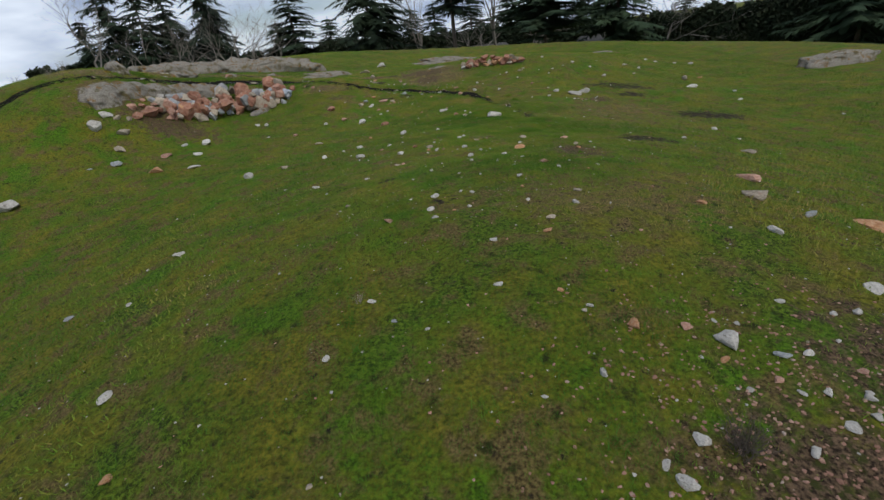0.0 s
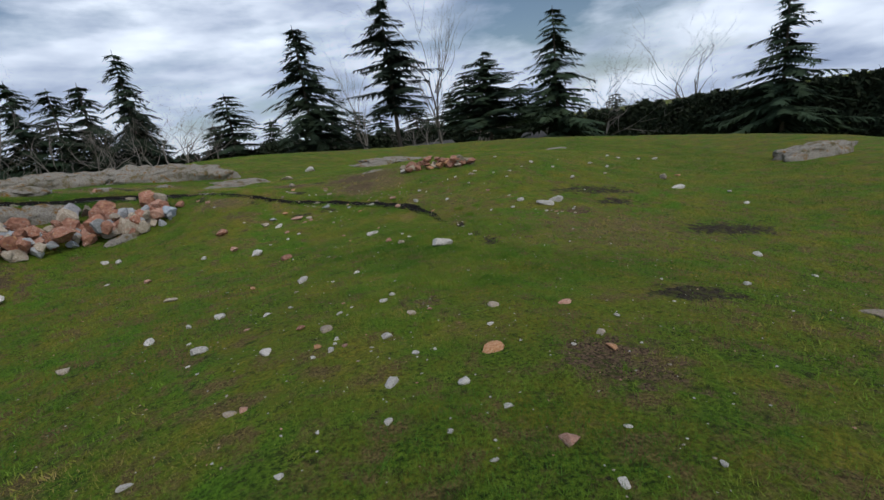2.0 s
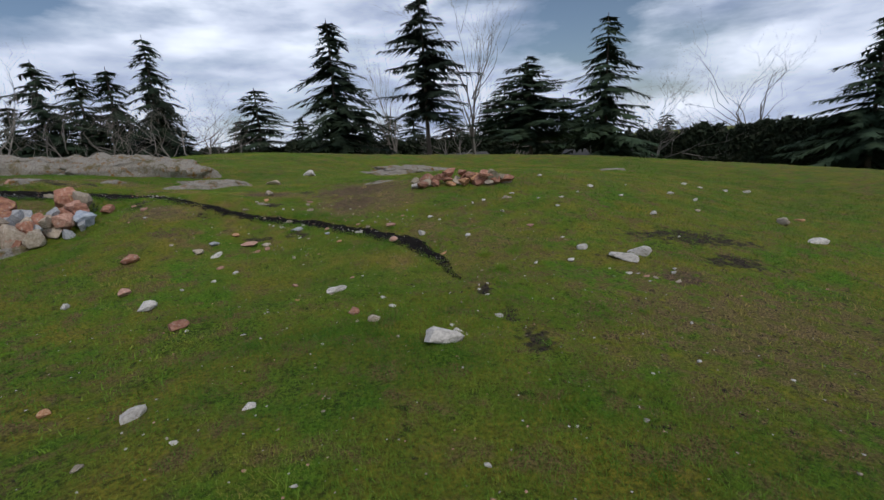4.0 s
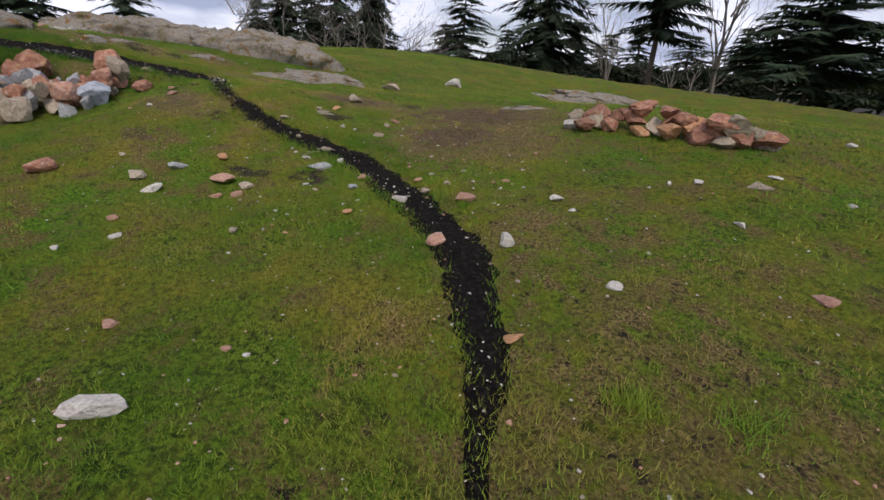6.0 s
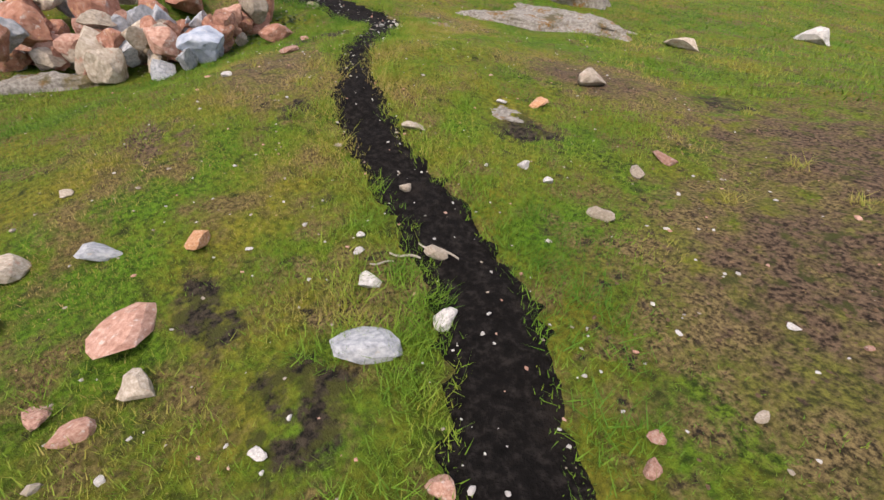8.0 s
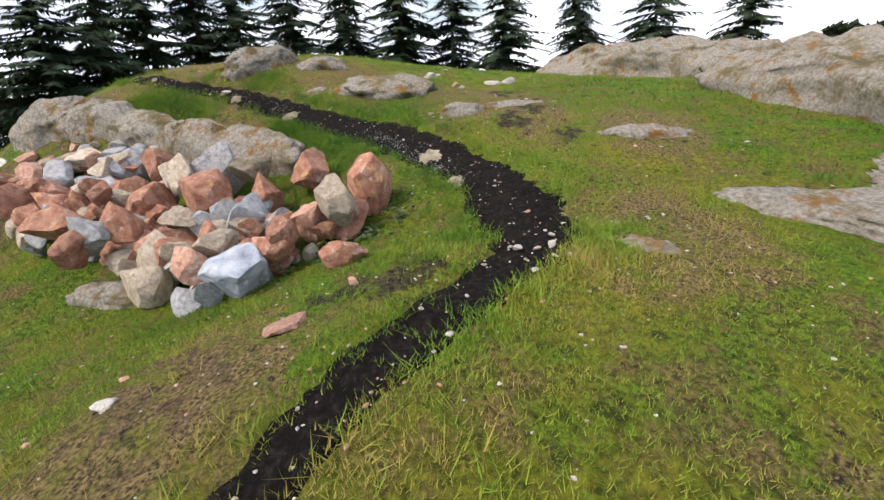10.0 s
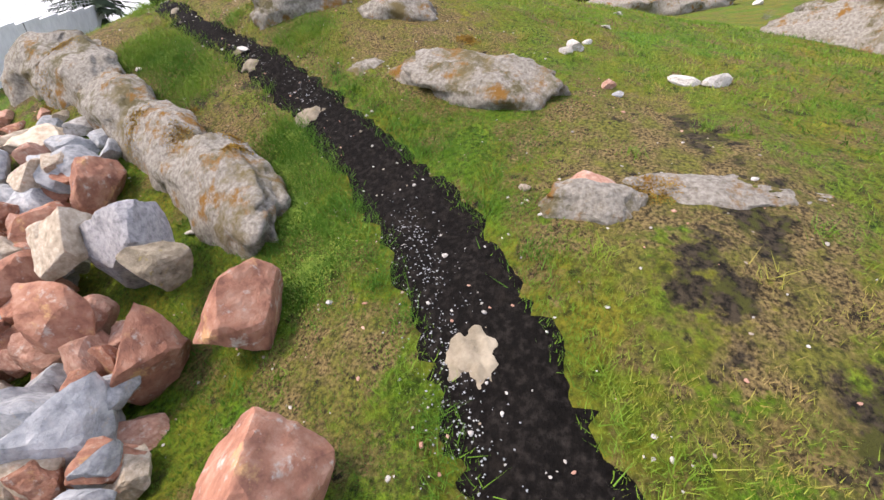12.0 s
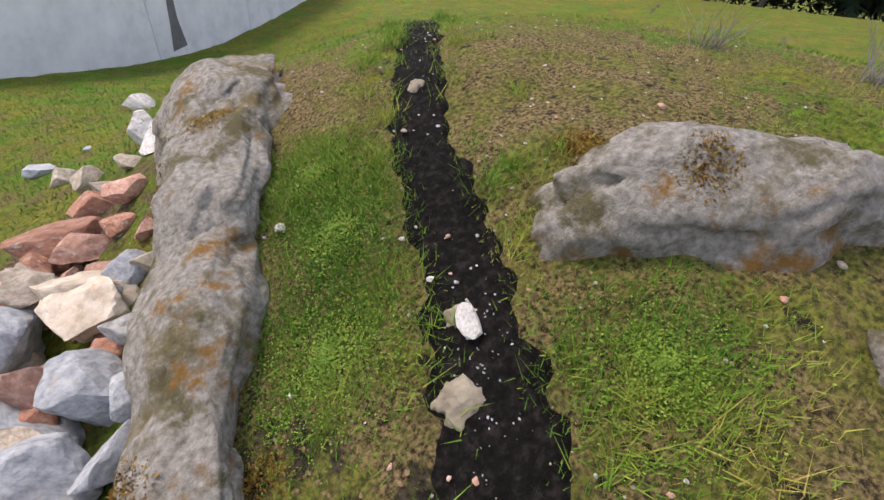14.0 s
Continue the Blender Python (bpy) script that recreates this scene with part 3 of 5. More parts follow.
# open field
for row in (
    ("w", -6.41, 10.67, 0.33), ("p", 3.40, 4.57, 0.34), ("t", 4.81, 6.92, 0.31), ("w", 5.39, 8.19, 0.11), ("w", 9.16, 10.54, 0.12), ("w", 8.37, 13.76, 0.23), ("w", 1.36, 3.29, 0.04), ("o", 2.25, 3.40, 0.12),
    ("t", 0.76, 3.03, 0.11), ("w", 0.08, 6.88, 0.13), ("o", 0.91, 6.28, 0.20), ("p", 1.82, 7.25, 0.18), ("t", 1.80, 6.37, 0.09), ("o", 1.78, 6.12, 0.14), ("w", 0.32, 6.42, 0.09), ("t", 0.31, 7.36, 0.12),
    ("t", 1.12, 7.28, 0.13), ("w", 1.00, 6.84, 0.09), ("w", 0.10, 8.15, 0.10), ("w", -0.35, 7.91, 0.06), ("w", -0.47, 7.79, 0.08), ("w", -0.38, 7.68, 0.04), ("p", 0.49, 7.39, 0.08), ("p", -4.18, 10.92, 0.19),
):
    stone(*row)
# open field
for row in (
    ("t", -3.29, 9.84, 0.19), ("w", -2.37, 8.40, 0.11), ("w", -1.84, 7.46, 0.18), ("w", -1.77, 7.10, 0.06), ("w", -1.13, 8.36, 0.11), ("w", -1.39, 8.27, 0.12), ("p", -1.49, 7.85, 0.10), ("r", -0.82, 7.47, 0.12),
    ("w", -0.39, 7.01, 0.07), ("w", -0.37, 6.85, 0.06), ("o", -0.53, 6.85, 0.10), ("p", -0.28, 6.78, 0.07), ("w", -0.39, 6.73, 0.09), ("w", -0.53, 6.67, 0.07), ("w", -0.04, 6.66, 0.04), ("w", -0.47, 9.55, 0.12),
    ("w", -0.75, 9.14, 0.07), ("w", -1.23, 9.51, 0.22), ("t", -1.22, 8.99, 0.10), ("w", -2.08, 7.78, 0.07), ("o", -2.04, 9.71, 0.13), ("w", 2.93, 7.22, 0.05), ("w", 2.16, 6.85, 0.06), ("w", 1.16, 6.41, 0.03),
):
    stone(*row)
# before the path
for row in (
    ("w", 1.54, 6.24, 0.06), ("w", 2.03, 6.17, 0.04), ("w", 0.85, 10.36, 0.42), ("w", -3.61, 11.89, 0.17), ("w", 3.33, 12.59, 0.42), ("w", 2.60, 12.52, 0.14), ("w", 7.85, 12.51, 0.19), ("t", 7.66, 15.50, 0.37),
    ("o", 8.40, 16.01, 0.27), ("w", 7.29, 14.22, 0.41), ("w", 6.57, 16.67, 0.22), ("w", 9.94, 19.97, 0.24), ("w", 2.11, 12.41, 0.10), ("w", 5.48, 9.26, 0.16), ("w", 4.12, 7.74, 0.11), ("w", -4.97, 11.11, 0.10),
    ("w", -5.69, 12.31, 0.21), ("w", -5.42, 12.32, 0.19), ("r", -3.80, 13.38, 0.36), ("p", -2.30, 13.08, 0.11), ("w", -2.02, 12.93, 0.12), ("p", -0.97, 12.25, 0.11), ("w", -0.36, 11.84, 0.25), ("o", -0.79, 11.70, 0.07),
):
    stone(*row)
# before the path
for row in (
    ("p", -0.27, 12.35, 0.08), ("p", 0.16, 13.72, 0.21), ("w", 0.59, 13.89, 0.18), ("o", 0.93, 12.97, 0.13), ("w", 0.74, 14.74, 0.15), ("w", 0.90, 14.57, 0.09), ("w", 1.31, 13.58, 0.13), ("w", 1.76, 15.44, 0.11),
    ("w", 1.55, 15.39, 0.08), ("w", 2.39, 15.92, 0.12), ("t", 2.22, 15.53, 0.24), ("w", 2.02, 14.74, 0.10), ("w", 3.08, 15.02, 0.13), ("w", 3.30, 15.57, 0.11), ("p", 2.36, 13.98, 0.18), ("w", 2.89, 12.95, 0.17),
    ("w", 3.62, 12.83, 0.38), ("w", 3.18, 12.07, 0.08), ("w", 3.29, 12.07, 0.06), ("p", 3.37, 12.01, 0.10), ("w", 3.35, 11.86, 0.06), ("t", 3.47, 11.99, 0.07), ("w", 3.78, 12.15, 0.10), ("t", 3.72, 11.93, 0.10),
):
    stone(*row)
# beside the path
for row in (
    ("w", 3.85, 12.28, 0.07), ("w", 3.01, 12.26, 0.04), ("w", 2.75, 13.48, 0.07), ("w", 4.65, 13.69, 0.07), ("w", 4.84, 14.97, 0.16), ("t", 6.02, 15.61, 0.16), ("w", 6.18, 17.04, 0.24), ("w", 9.19, 19.78, 0.22),
    ("w", 0.22, 11.56, 0.08), ("w", 0.35, 11.31, 0.11), ("r", -0.04, 11.15, 0.17), ("t", 0.21, 10.96, 0.17), ("t", 0.03, 10.93, 0.07), ("w", 0.96, 10.69, 0.07), ("w", 1.00, 10.58, 0.12), ("w", 1.37, 11.42, 0.07),
    ("w", 1.30, 11.59, 0.05), ("w", 1.42, 10.93, 0.10), ("w", 1.41, 11.75, 0.05), ("w", -2.48, 12.36, 0.06), ("w", -2.60, 11.83, 0.26), ("r", -1.89, 11.21, 0.22), ("w", -1.75, 11.10, 0.06), ("w", -1.09, 10.92, 0.06),
):
    stone(*row)
# beside the path
for row in (
    ("w", -0.87, 10.79, 0.04), ("w", -0.19, 10.45, 0.05), ("p", -3.20, 12.32, 0.23), ("w", -2.19, 12.63, 0.08), ("w", -3.28, 21.90, 0.72), ("w", 0.46, 17.04, 0.40), ("t", -3.67, 19.58, 0.47), ("w", 4.70, 16.15, 0.14),
    ("w", 4.24, 16.68, 0.17), ("w", 3.76, 16.01, 0.10), ("w", 2.83, 15.49, 0.10), ("w", 3.33, 17.54, 0.12), ("w", 8.03, 19.85, 0.18), ("w", 8.26, 19.45, 0.17), ("w", 5.28, 17.33, 0.10), ("p", 0.03, 14.51, 0.23),
    ("t", -0.37, 14.57, 0.12), ("w", -0.49, 14.36, 0.15), ("t", -0.45, 14.44, 0.05), ("p", -0.29, 14.45, 0.05), ("o", -0.76, 13.98, 0.14), ("p", -0.60, 14.88, 0.12), ("t", -0.26, 14.82, 0.09), ("g", -1.06, 14.49, 0.12),
):
    stone(*row)
# beside the path
for row in (
    ("t", -1.36, 14.31, 0.07), ("w", -2.61, 13.63, 0.22), ("t", -2.92, 13.71, 0.22), ("g", -2.81, 14.03, 0.24), ("o", -2.62, 14.42, 0.15), ("p", -2.28, 14.11, 0.35), ("t", -2.00, 14.12, 0.19), ("p", -2.07, 13.83, 0.16),
    ("p", -1.92, 13.93, 0.14), ("t", -1.32, 13.34, 0.11), ("w", -1.34, 13.79, 0.06), ("g", -1.66, 13.92, 0.03), ("w", -1.20, 13.78, 0.04), ("p", -1.08, 13.71, 0.04), ("g", -1.17, 13.49, 0.03), ("w", -1.23, 13.66, 0.03),
    ("t", -0.95, 13.74, 0.03), ("w", -0.06, 14.94, 0.05), ("w", -0.00, 14.80, 0.04), ("w", 0.23, 14.86, 0.06), ("p", 0.12, 14.98, 0.05), ("p", 0.21, 15.04, 0.09), ("p", 0.29, 14.99, 0.06), ("w", 0.41, 14.93, 0.05),
):
    stone(*row)
# by the bend
for row in (
    ("w", 0.29, 15.31, 0.06), ("p", -0.02, 15.35, 0.05), ("t", -0.26, 15.19, 0.09), ("p", -0.88, 15.22, 0.07), ("o", -0.40, 15.53, 0.05), ("w", -0.54, 15.06, 0.06), ("w", 0.20, 14.27, 0.05), ("o", 0.25, 14.43, 0.02),
    ("w", 0.34, 14.46, 0.03), ("p", -0.01, 14.19, 0.03), ("w", -0.85, 14.25, 0.04), ("w", -0.91, 14.13, 0.04), ("w", -1.39, 13.50, 0.02), ("g", -1.69, 14.79, 0.24), ("w", -1.99, 14.95, 0.13), ("w", -1.65, 15.09, 0.14),
    ("w", -2.25, 15.03, 0.06), ("t", -2.95, 15.71, 0.20), ("p", -4.86, 15.58, 0.23), ("w", -4.47, 14.97, 0.12), ("w", -0.88, 14.80, 0.03), ("w", -0.84, 14.70, 0.03), ("w", -0.73, 14.66, 0.03), ("w", -0.62, 14.50, 0.04),
):
    stone(*row)
# by the bend
for row in (
    ("w", -0.49, 14.51, 0.02), ("w", -0.56, 14.62, 0.03), ("t", -0.48, 13.72, 0.04), ("w", 0.01, 15.79, 0.04), ("w", 0.21, 15.58, 0.04), ("p", 0.25, 15.94, 0.06), ("p", -0.92, 15.30, 0.07), ("w", -2.29, 16.02, 0.10),
    ("o", -2.87, 16.64, 0.20), ("w", -2.97, 16.40, 0.08), ("t", -3.05, 17.34, 0.35), ("p", -1.95, 16.76, 0.17), ("t", -1.74, 16.01, 0.14), ("w", -2.11, 16.02, 0.08), ("p", -1.14, 14.75, 0.10), ("w", -1.52, 14.38, 0.07),
    ("w", -1.71, 14.00, 0.04), ("t", -3.45, 13.92, 0.09), ("w", -0.91, 15.97, 0.06), ("w", -1.11, 15.66, 0.03), ("t", -1.92, 16.49, 0.12), ("w", -2.41, 15.85, 0.04), ("w", -1.39, 15.35, 0.02), ("t", -0.79, 15.56, 0.06),
):
    stone(*row)
# upper path and crest
for row in (
    ("w", -0.65, 15.55, 0.02), ("t", -2.47, 15.38, 0.09), ("w", -2.17, 14.99, 0.07), ("t", -1.96, 15.25, 0.11), ("w", -2.48, 14.60, 0.04), ("w", -1.66, 16.46, 0.03), ("w", -1.51, 16.16, 0.03), ("p", -0.73, 16.03, 0.03),
    ("w", -1.36, 16.78, 0.04), ("t", -2.99, 15.24, 0.06), ("p", -5.19, 15.82, 0.09), ("w", -5.32, 16.70, 0.08), ("w", -5.34, 16.88, 0.08), ("t", -5.30, 16.79, 0.06), ("w", -5.18, 16.86, 0.04), ("w", -5.20, 16.94, 0.04),
    ("w", -5.04, 16.73, 0.06), ("w", -5.45, 16.90, 0.04), ("w", -5.61, 17.00, 0.03), ("w", -5.53, 16.88, 0.03), ("t", -5.16, 16.50, 0.04), ("w", -5.15, 15.69, 0.03), ("w", -5.63, 17.59, 0.03), ("w", -9.89, 17.21, 0.25),
):
    stone(*row)
# upper path and crest
for row in (
    ("w", -10.48, 16.21, 0.14), ("w", -12.30, 16.42, 0.14), ("w", -26.00, 20.76, 0.56), ("g", -6.46, 15.72, 0.11), ("g", -5.88, 14.82, 0.08), ("w", -6.46, 16.05, 0.04), ("w", -5.19, 17.52, 0.02), ("w", -5.23, 16.24, 0.02),
    ("g", -5.47, 15.31, 0.03), ("w", -9.24, 13.48, 0.15), ("g", -9.29, 16.54, 0.09), ("p", -5.80, 14.58, 0.05), ("p", -9.46, 16.46, 0.17), ("w", -9.84, 16.99, 0.24), ("w", -10.22, 16.14, 0.24), ("w", -10.01, 16.08, 0.13),
    ("w", -11.14, 16.34, 0.12), ("w", -7.69, 14.19, 0.11), ("w", -8.04, 15.55, 0.03), ("w", -7.56, 15.90, 0.04), ("t", -8.02, 16.17, 0.09), ("w", -8.93, 12.58, 0.07), ("w", -9.24, 13.26, 0.04), ("w", -32.98, 10.81, 0.33),
):
    stone(*row)
# upper path and crest
for row in (
    ("w", -8.87, 14.22, 0.02), ("g", -7.69, 9.05, 0.29), ("g", -8.08, 8.77, 0.11),
):
    stone(*row)
# pale bedrock worn bare in the track
for row in ((-9.26, 13.45, 0.18, 0.12, 0.075, 141, 33), (-9.11, 13.66, 0.19, 0.17, 0.075, 141, 34), (-9.78, 12.26, 0.1, 0.12, 0.075, 141, 35), (-7.12, 16.19, 0.25, 0.31, 0.075, 101, 36), (-6.52, 16.39, 0.15, 0.22, 0.075, 101, 37), (-8.71, 14.47, 0.21, 0.27, 0.075, 120, 38)):
    outcrop(*row, label="pale patch of bedrock worn bare in the path", material=M["b"], sink=0.07)

# the heap of quarried boulders against the outcrop: tone, x, y, width, height of the middle
for tone, x, y, width, mid in (
    ("r", -7.15, 15.11, 0.46, -0.86), ("l", -7.41, 14.14, 0.46, -0.92), ("t", -7.21, 13.88, 0.42, -0.97), ("r", -6.40, 15.66, 0.46, -0.92), ("r", -6.18, 15.52, 0.58, -1.12), ("r", -6.93, 14.75, 0.42, -1.11),
    ("b", -7.20, 14.55, 0.34, -0.96), ("g", -6.43, 14.76, 0.46, -1.19), ("g", -7.86, 12.83, 0.42, -0.98), ("c", -8.10, 12.18, 0.40, -1.04), ("B", -5.57, 14.95, 0.40, -1.31),
):
    boulder(tone, x, y, width, mid)
for tone, x, y, width, mid in (
    ("r", -6.75, 14.28, 0.47, -1.09), 
    ("g", -7.77, 12.21, 0.40, -1.06), ("r", -7.01, 13.59, 0.71, -1.10), ("r", -7.33, 12.50, 0.68, -1.13), ("r", -7.97, 11.43, 0.58, -1.11),
    ("r", -6.47, 13.73, 0.45, -1.24), ("t", -6.14, 14.21, 0.47, -1.27), ("g", -6.35, 13.54, 0.36, -1.30), ("t", -6.42, 14.21, 0.27, -1.19),
):
    boulder(tone, x, y, width, mid)
for tone, x, y, width, mid in (
    ("r", -6.03, 14.62, 0.29, -1.25), ("t", -5.88, 14.53, 0.23, -1.30), ("r", -5.90, 15.01, 0.27, -1.24), ("c", -5.94, 15.23, 0.16, -1.20), ("t", -5.86, 15.40, 0.12, -1.20),
    ("g", -5.56, 14.86, 0.20, -1.35), ("t", -5.86, 14.20, 0.33, -1.35), ("r", -6.70, 12.91, 0.48, -1.23), ("r", -7.47, 11.88, 0.45, -1.18),
    ("r", -6.16, 13.46, 0.31, -1.36), ("t", -7.16, 13.79, 0.27, -1.03), ("r", -6.95, 13.19, 0.23, -1.13), ("r", -5.85, 15.10, 0.13, -1.24), ("g", -8.15, 13.01, 0.26, -0.88),
    ("g", -8.25, 12.82, 0.20, -0.88), ("w", -8.32, 12.56, 0.25, -0.89), ("g", -8.29, 12.13, 0.26, -0.99), ("r", -8.12, 12.64, 0.17, -0.95),
):
    boulder(tone, x, y, width, mid)
for tone, x, y, width, mid in (
    ("r", -8.17, 12.52, 0.17, -0.95), ("p", -8.38, 11.33, 0.25, -1.14), ("t", -8.26, 10.90, 0.19, -1.29), ("t", -8.44, 10.71, 0.20, -1.28), ("t", -7.93, 9.64, 0.26, -1.78),
    ("w", -8.65, 10.61, 0.30, -1.22), ("r", -8.33, 11.63, 0.19, -1.08), ("p", -8.21, 11.97, 0.21, -1.06), ("p", -8.02, 11.79, 0.19, -1.17), ("r", -8.08, 12.23, 0.19, -1.05),
    ("r", -8.13, 12.29, 0.16, -1.02), ("t", -8.43, 12.17, 0.16, -0.93), ("p", -8.47, 11.90, 0.14, -0.96), ("c", -8.14, 12.13, 0.42, -1.04), ("g", -8.07, 12.69, 0.35, -0.95),
    ("g", -7.92, 12.98, 0.40, -0.97), ("r", -7.76, 13.25, 0.40, -0.96), ("r", -7.52, 13.14, 0.38, -1.06), ("r", -7.50, 12.59, 0.25, -1.17),
):
    boulder(tone, x, y, width, mid)
for tone, x, y, width, mid in (
    ("r", -7.65, 12.58, 0.29, -1.13), ("t", -8.11, 10.30, 0.28, -1.52), ("r", -8.19, 11.11, 0.29, -1.27), ("w", -8.59, 10.11, 0.36, -1.39), ("g", -8.06, 11.53, 0.21, -1.22),
    ("p", -7.89, 11.86, 0.30, -1.19), ("p", -7.61, 11.79, 0.25, -1.32),
):
    boulder(tone, x, y, width, mid)
# smaller rocks wedged between and under the boulders
wedge = random.Random(17)
for _ in range(150):
    u = wedge.random()
    x, y = -5.87 - 1.97 * u + wedge.uniform(-0.45, 0.35), 15.20 - 3.39 * u + wedge.uniform(-0.45, 0.5)
    stone(wedge.choice("rrprtg"), x, y, wedge.uniform(0.2, 0.42), ground_at(x, y) + wedge.choice((-0.02, 0.0, 0.08, 0.16)), "boulder", "rust-red rock wedged among larger boulders", "heap of boulders", wedge.uniform(0.7, 1.0), BIG, 0.1)

# the far heap beyond the path
heap = random.Random(5)
for k in range(34):
    u = k / 33
    x, y = 0.38 + 1.99 * u + heap.uniform(-0.15, 0.15), 17.24 + -0.54 * u + heap.uniform(-0.22, 0.22)
    up = heap.choice((0.0, 0.0, 0.1, 0.18)) * (1 - abs(2 * u - 1.1))
    stone(heap.choice("rrrptob"), x, y, heap.uniform(0.24, 0.46), ground_at(x, y) + max(up, 0) * 1.3, "boulder", "rust-red boulder in a low heap on the turf", "far heap of boulders", None, BIG, 0.12)

# ---------------------------------------------------------------- the concrete wall with its rail


def build_wall():
    a, b = np.array((-6.6, 4.0)), np.array((-39.0, -28.0))
    d = (b - a) / np.linalg.norm(b - a)
    n = np.array((-d[1], d[0]))
    if n[1] < 0:
        n = -n
    length = float(np.linalg.norm(b - a))
    wall = tagged(new("wall_concrete"), "long pale grey poured concrete retaining wall", "wall", kind="structure")
    panel, t = 4.2, 0.25

    def top(s):
        return -1.67 - 0.031 * s

    for k in range(int(length / panel) + 1):
        s0, s1 = k * panel + 0.006, min((k + 1) * panel, length) - 0.006
        if s1 <= s0:
            continue
        bm = bmesh.new()
        bmesh.ops.create_cube(bm, size=1)
        mid = a + d * (s0 + s1) / 2 - n * t / 2
        bmesh.ops.scale(bm, vec=(s1 - s0, t, 2.4), verts=bm.verts)
        bmesh.ops.bevel(bm, geom=bm.edges[:], offset=0.012, segments=1, affect="EDGES")
        p = part("panel", bm, CONCRETE, wall)
        p.matrix_world = Matrix.Translation((mid[0], mid[1], top(s0 / 2 + s1 / 2) - 1.2)) @ Matrix.Rotation(math.atan2(d[1], d[0]), 4, "Z")
    # water stains below two weep holes
    for s, w in ((5.0, 0.3), (22.2, 0.2)):
        bm = bmesh.new()
        pts = [(-w, -1.0), (w * 0.9, -1.0), (w * 0.45, -0.3), (w * 0.55, 0.5), (w * 0.4, 1.02), (-w * 0.5, 1.02), (-w * 0.35, 0.2), (-w * 0.6, -0.4)]
        bm.faces.new([bm.verts.new((px, 0, pz)) for px, pz in pts])
        p = part("stain", bm, STAIN, wall, "dark damp streak down the concrete")
        c = a + d * s + n * 0.006
        p.matrix_world = Matrix.Translation((c[0], c[1], top(s) - 1.04)) @ Matrix.Rotation(math.atan2(d[1], d[0]), 4, "Z")
    # steel rail on the far stretch
    rail = tagged(new("guard_rail"), "galvanised steel guard rail on the concrete wall", "railing")
    s0, s1 = 0.3, length - 0.3

    def bar(p, q, r, name):
        v = Vector(q) - Vector(p)
        bm = bmesh.new()
        bmesh.ops.create_cone(bm, cap_ends=True, segments=8, radius1=r, radius2=r, depth=v.length)
        o = part(name, bm, STEEL, rail)
        o.matrix_world = Matrix.Translation((Vector(p) + Vector(q)) / 2) @ v.to_track_quat("Z", "Y").to_matrix().to_4x4()

    def at(s, z):
        c = a + d * s - n * t / 2
        return (c[0], c[1], z)

    s = s0
    while s < s1:
        bar(at(s, top(s) - 0.02), at(s, top(s) + 0.7), 0.014, "post")
        s += 1.5
    for z in (0.25, 0.47, 0.7):
        bar(at(s0 - 0.2, top(s0 - 0.2) + z), at(s1, top(s1) + z), 0.012, "rail")


build_wall()

# ---------------------------------------------------------------- trees


def conifer_meshes(seed, bare=0.12, full=1.0, droop=0.25, ragged=0.35):
    """Trunk and crown of a fir one unit tall: whorls of drooping boughs hung with sprays of needles."""
    rng = random.Random(seed)
    bm = bmesh.new()
    prev = None
    for k in range(9):
        z = k / 8
        r = 0.0135 * (1 - z) ** 0.8 + 0.0012
        ring = [bm.verts.new((r * math.cos(q) + 0.004 * math.sin(z * 7 + seed), r * math.sin(q), z)) for q in np.linspace(0, 2 * math.pi, 8)[:-1]]
        if prev:
            for i in range(7):
                bm.faces.new((prev[i], prev[(i + 1) % 7], ring[(i + 1) % 7], ring[i]))
        prev = ring
    trunk = bpy.data.meshes.new("trunk")
    bm.to_mesh(trunk)
    bm.free()
    trunk.materials.append(BARK)
    tri = []
    z = bare
    while z < 0.99:
        u = (z - bare) / (1 - bare)
        reach = 0.38 * full * (1 - u) ** 0.72 * (0.55 + 0.45 * min(1, u * 5)) + 0.012
        for _ in range(rng.choice((4, 5, 6))):
            if rng.random() < 0.10:
                continue
            q, ln = rng.uniform(0, 6.283), reach * rng.uniform(1 - ragged - 0.2, 1.12)
            sag = droop * rng.uniform(0.5, 1.4)
            dx, dy = math.cos(q), math.sin(q)
            m = max(6, int(ln * 95))
            for j in range(m):
                f = (j + rng.random()) / m
                bx, by = dx * ln * f, dy * ln * f
                bz = z + 0.05 * ln - sag * ln * f * f + 0.06 * ln * f**4
                for side in (-1, 1):
                    for _ in range(2):
                        s = (0.022 + 0.030 * (1 - f) * ln / 0.2 + 0.006) * rng.uniform(0.6, 1.35)
                        out = side * rng.uniform(0.35, 1.0)
                        tip = (bx + dx * s * 0.8 - dy * out * s, by + dy * s * 0.8 + dx * out * s, bz - s * rng.uniform(0.15, 0.75))
                        w = s * rng.uniform(0.16, 0.30)
                        tri.append(((bx - dx * w, by - dy * w, bz + w * 0.5), (bx + dx * w, by + dy * w, bz - w * 0.3), tip))
        z += rng.uniform(0.016, 0.030)
    return trunk, np.array(tri)


def crown_mesh(tri, material):
    ob = soup("crown", tri, 1, material)
    me = ob.data
    bpy.data.objects.remove(ob)
    return me


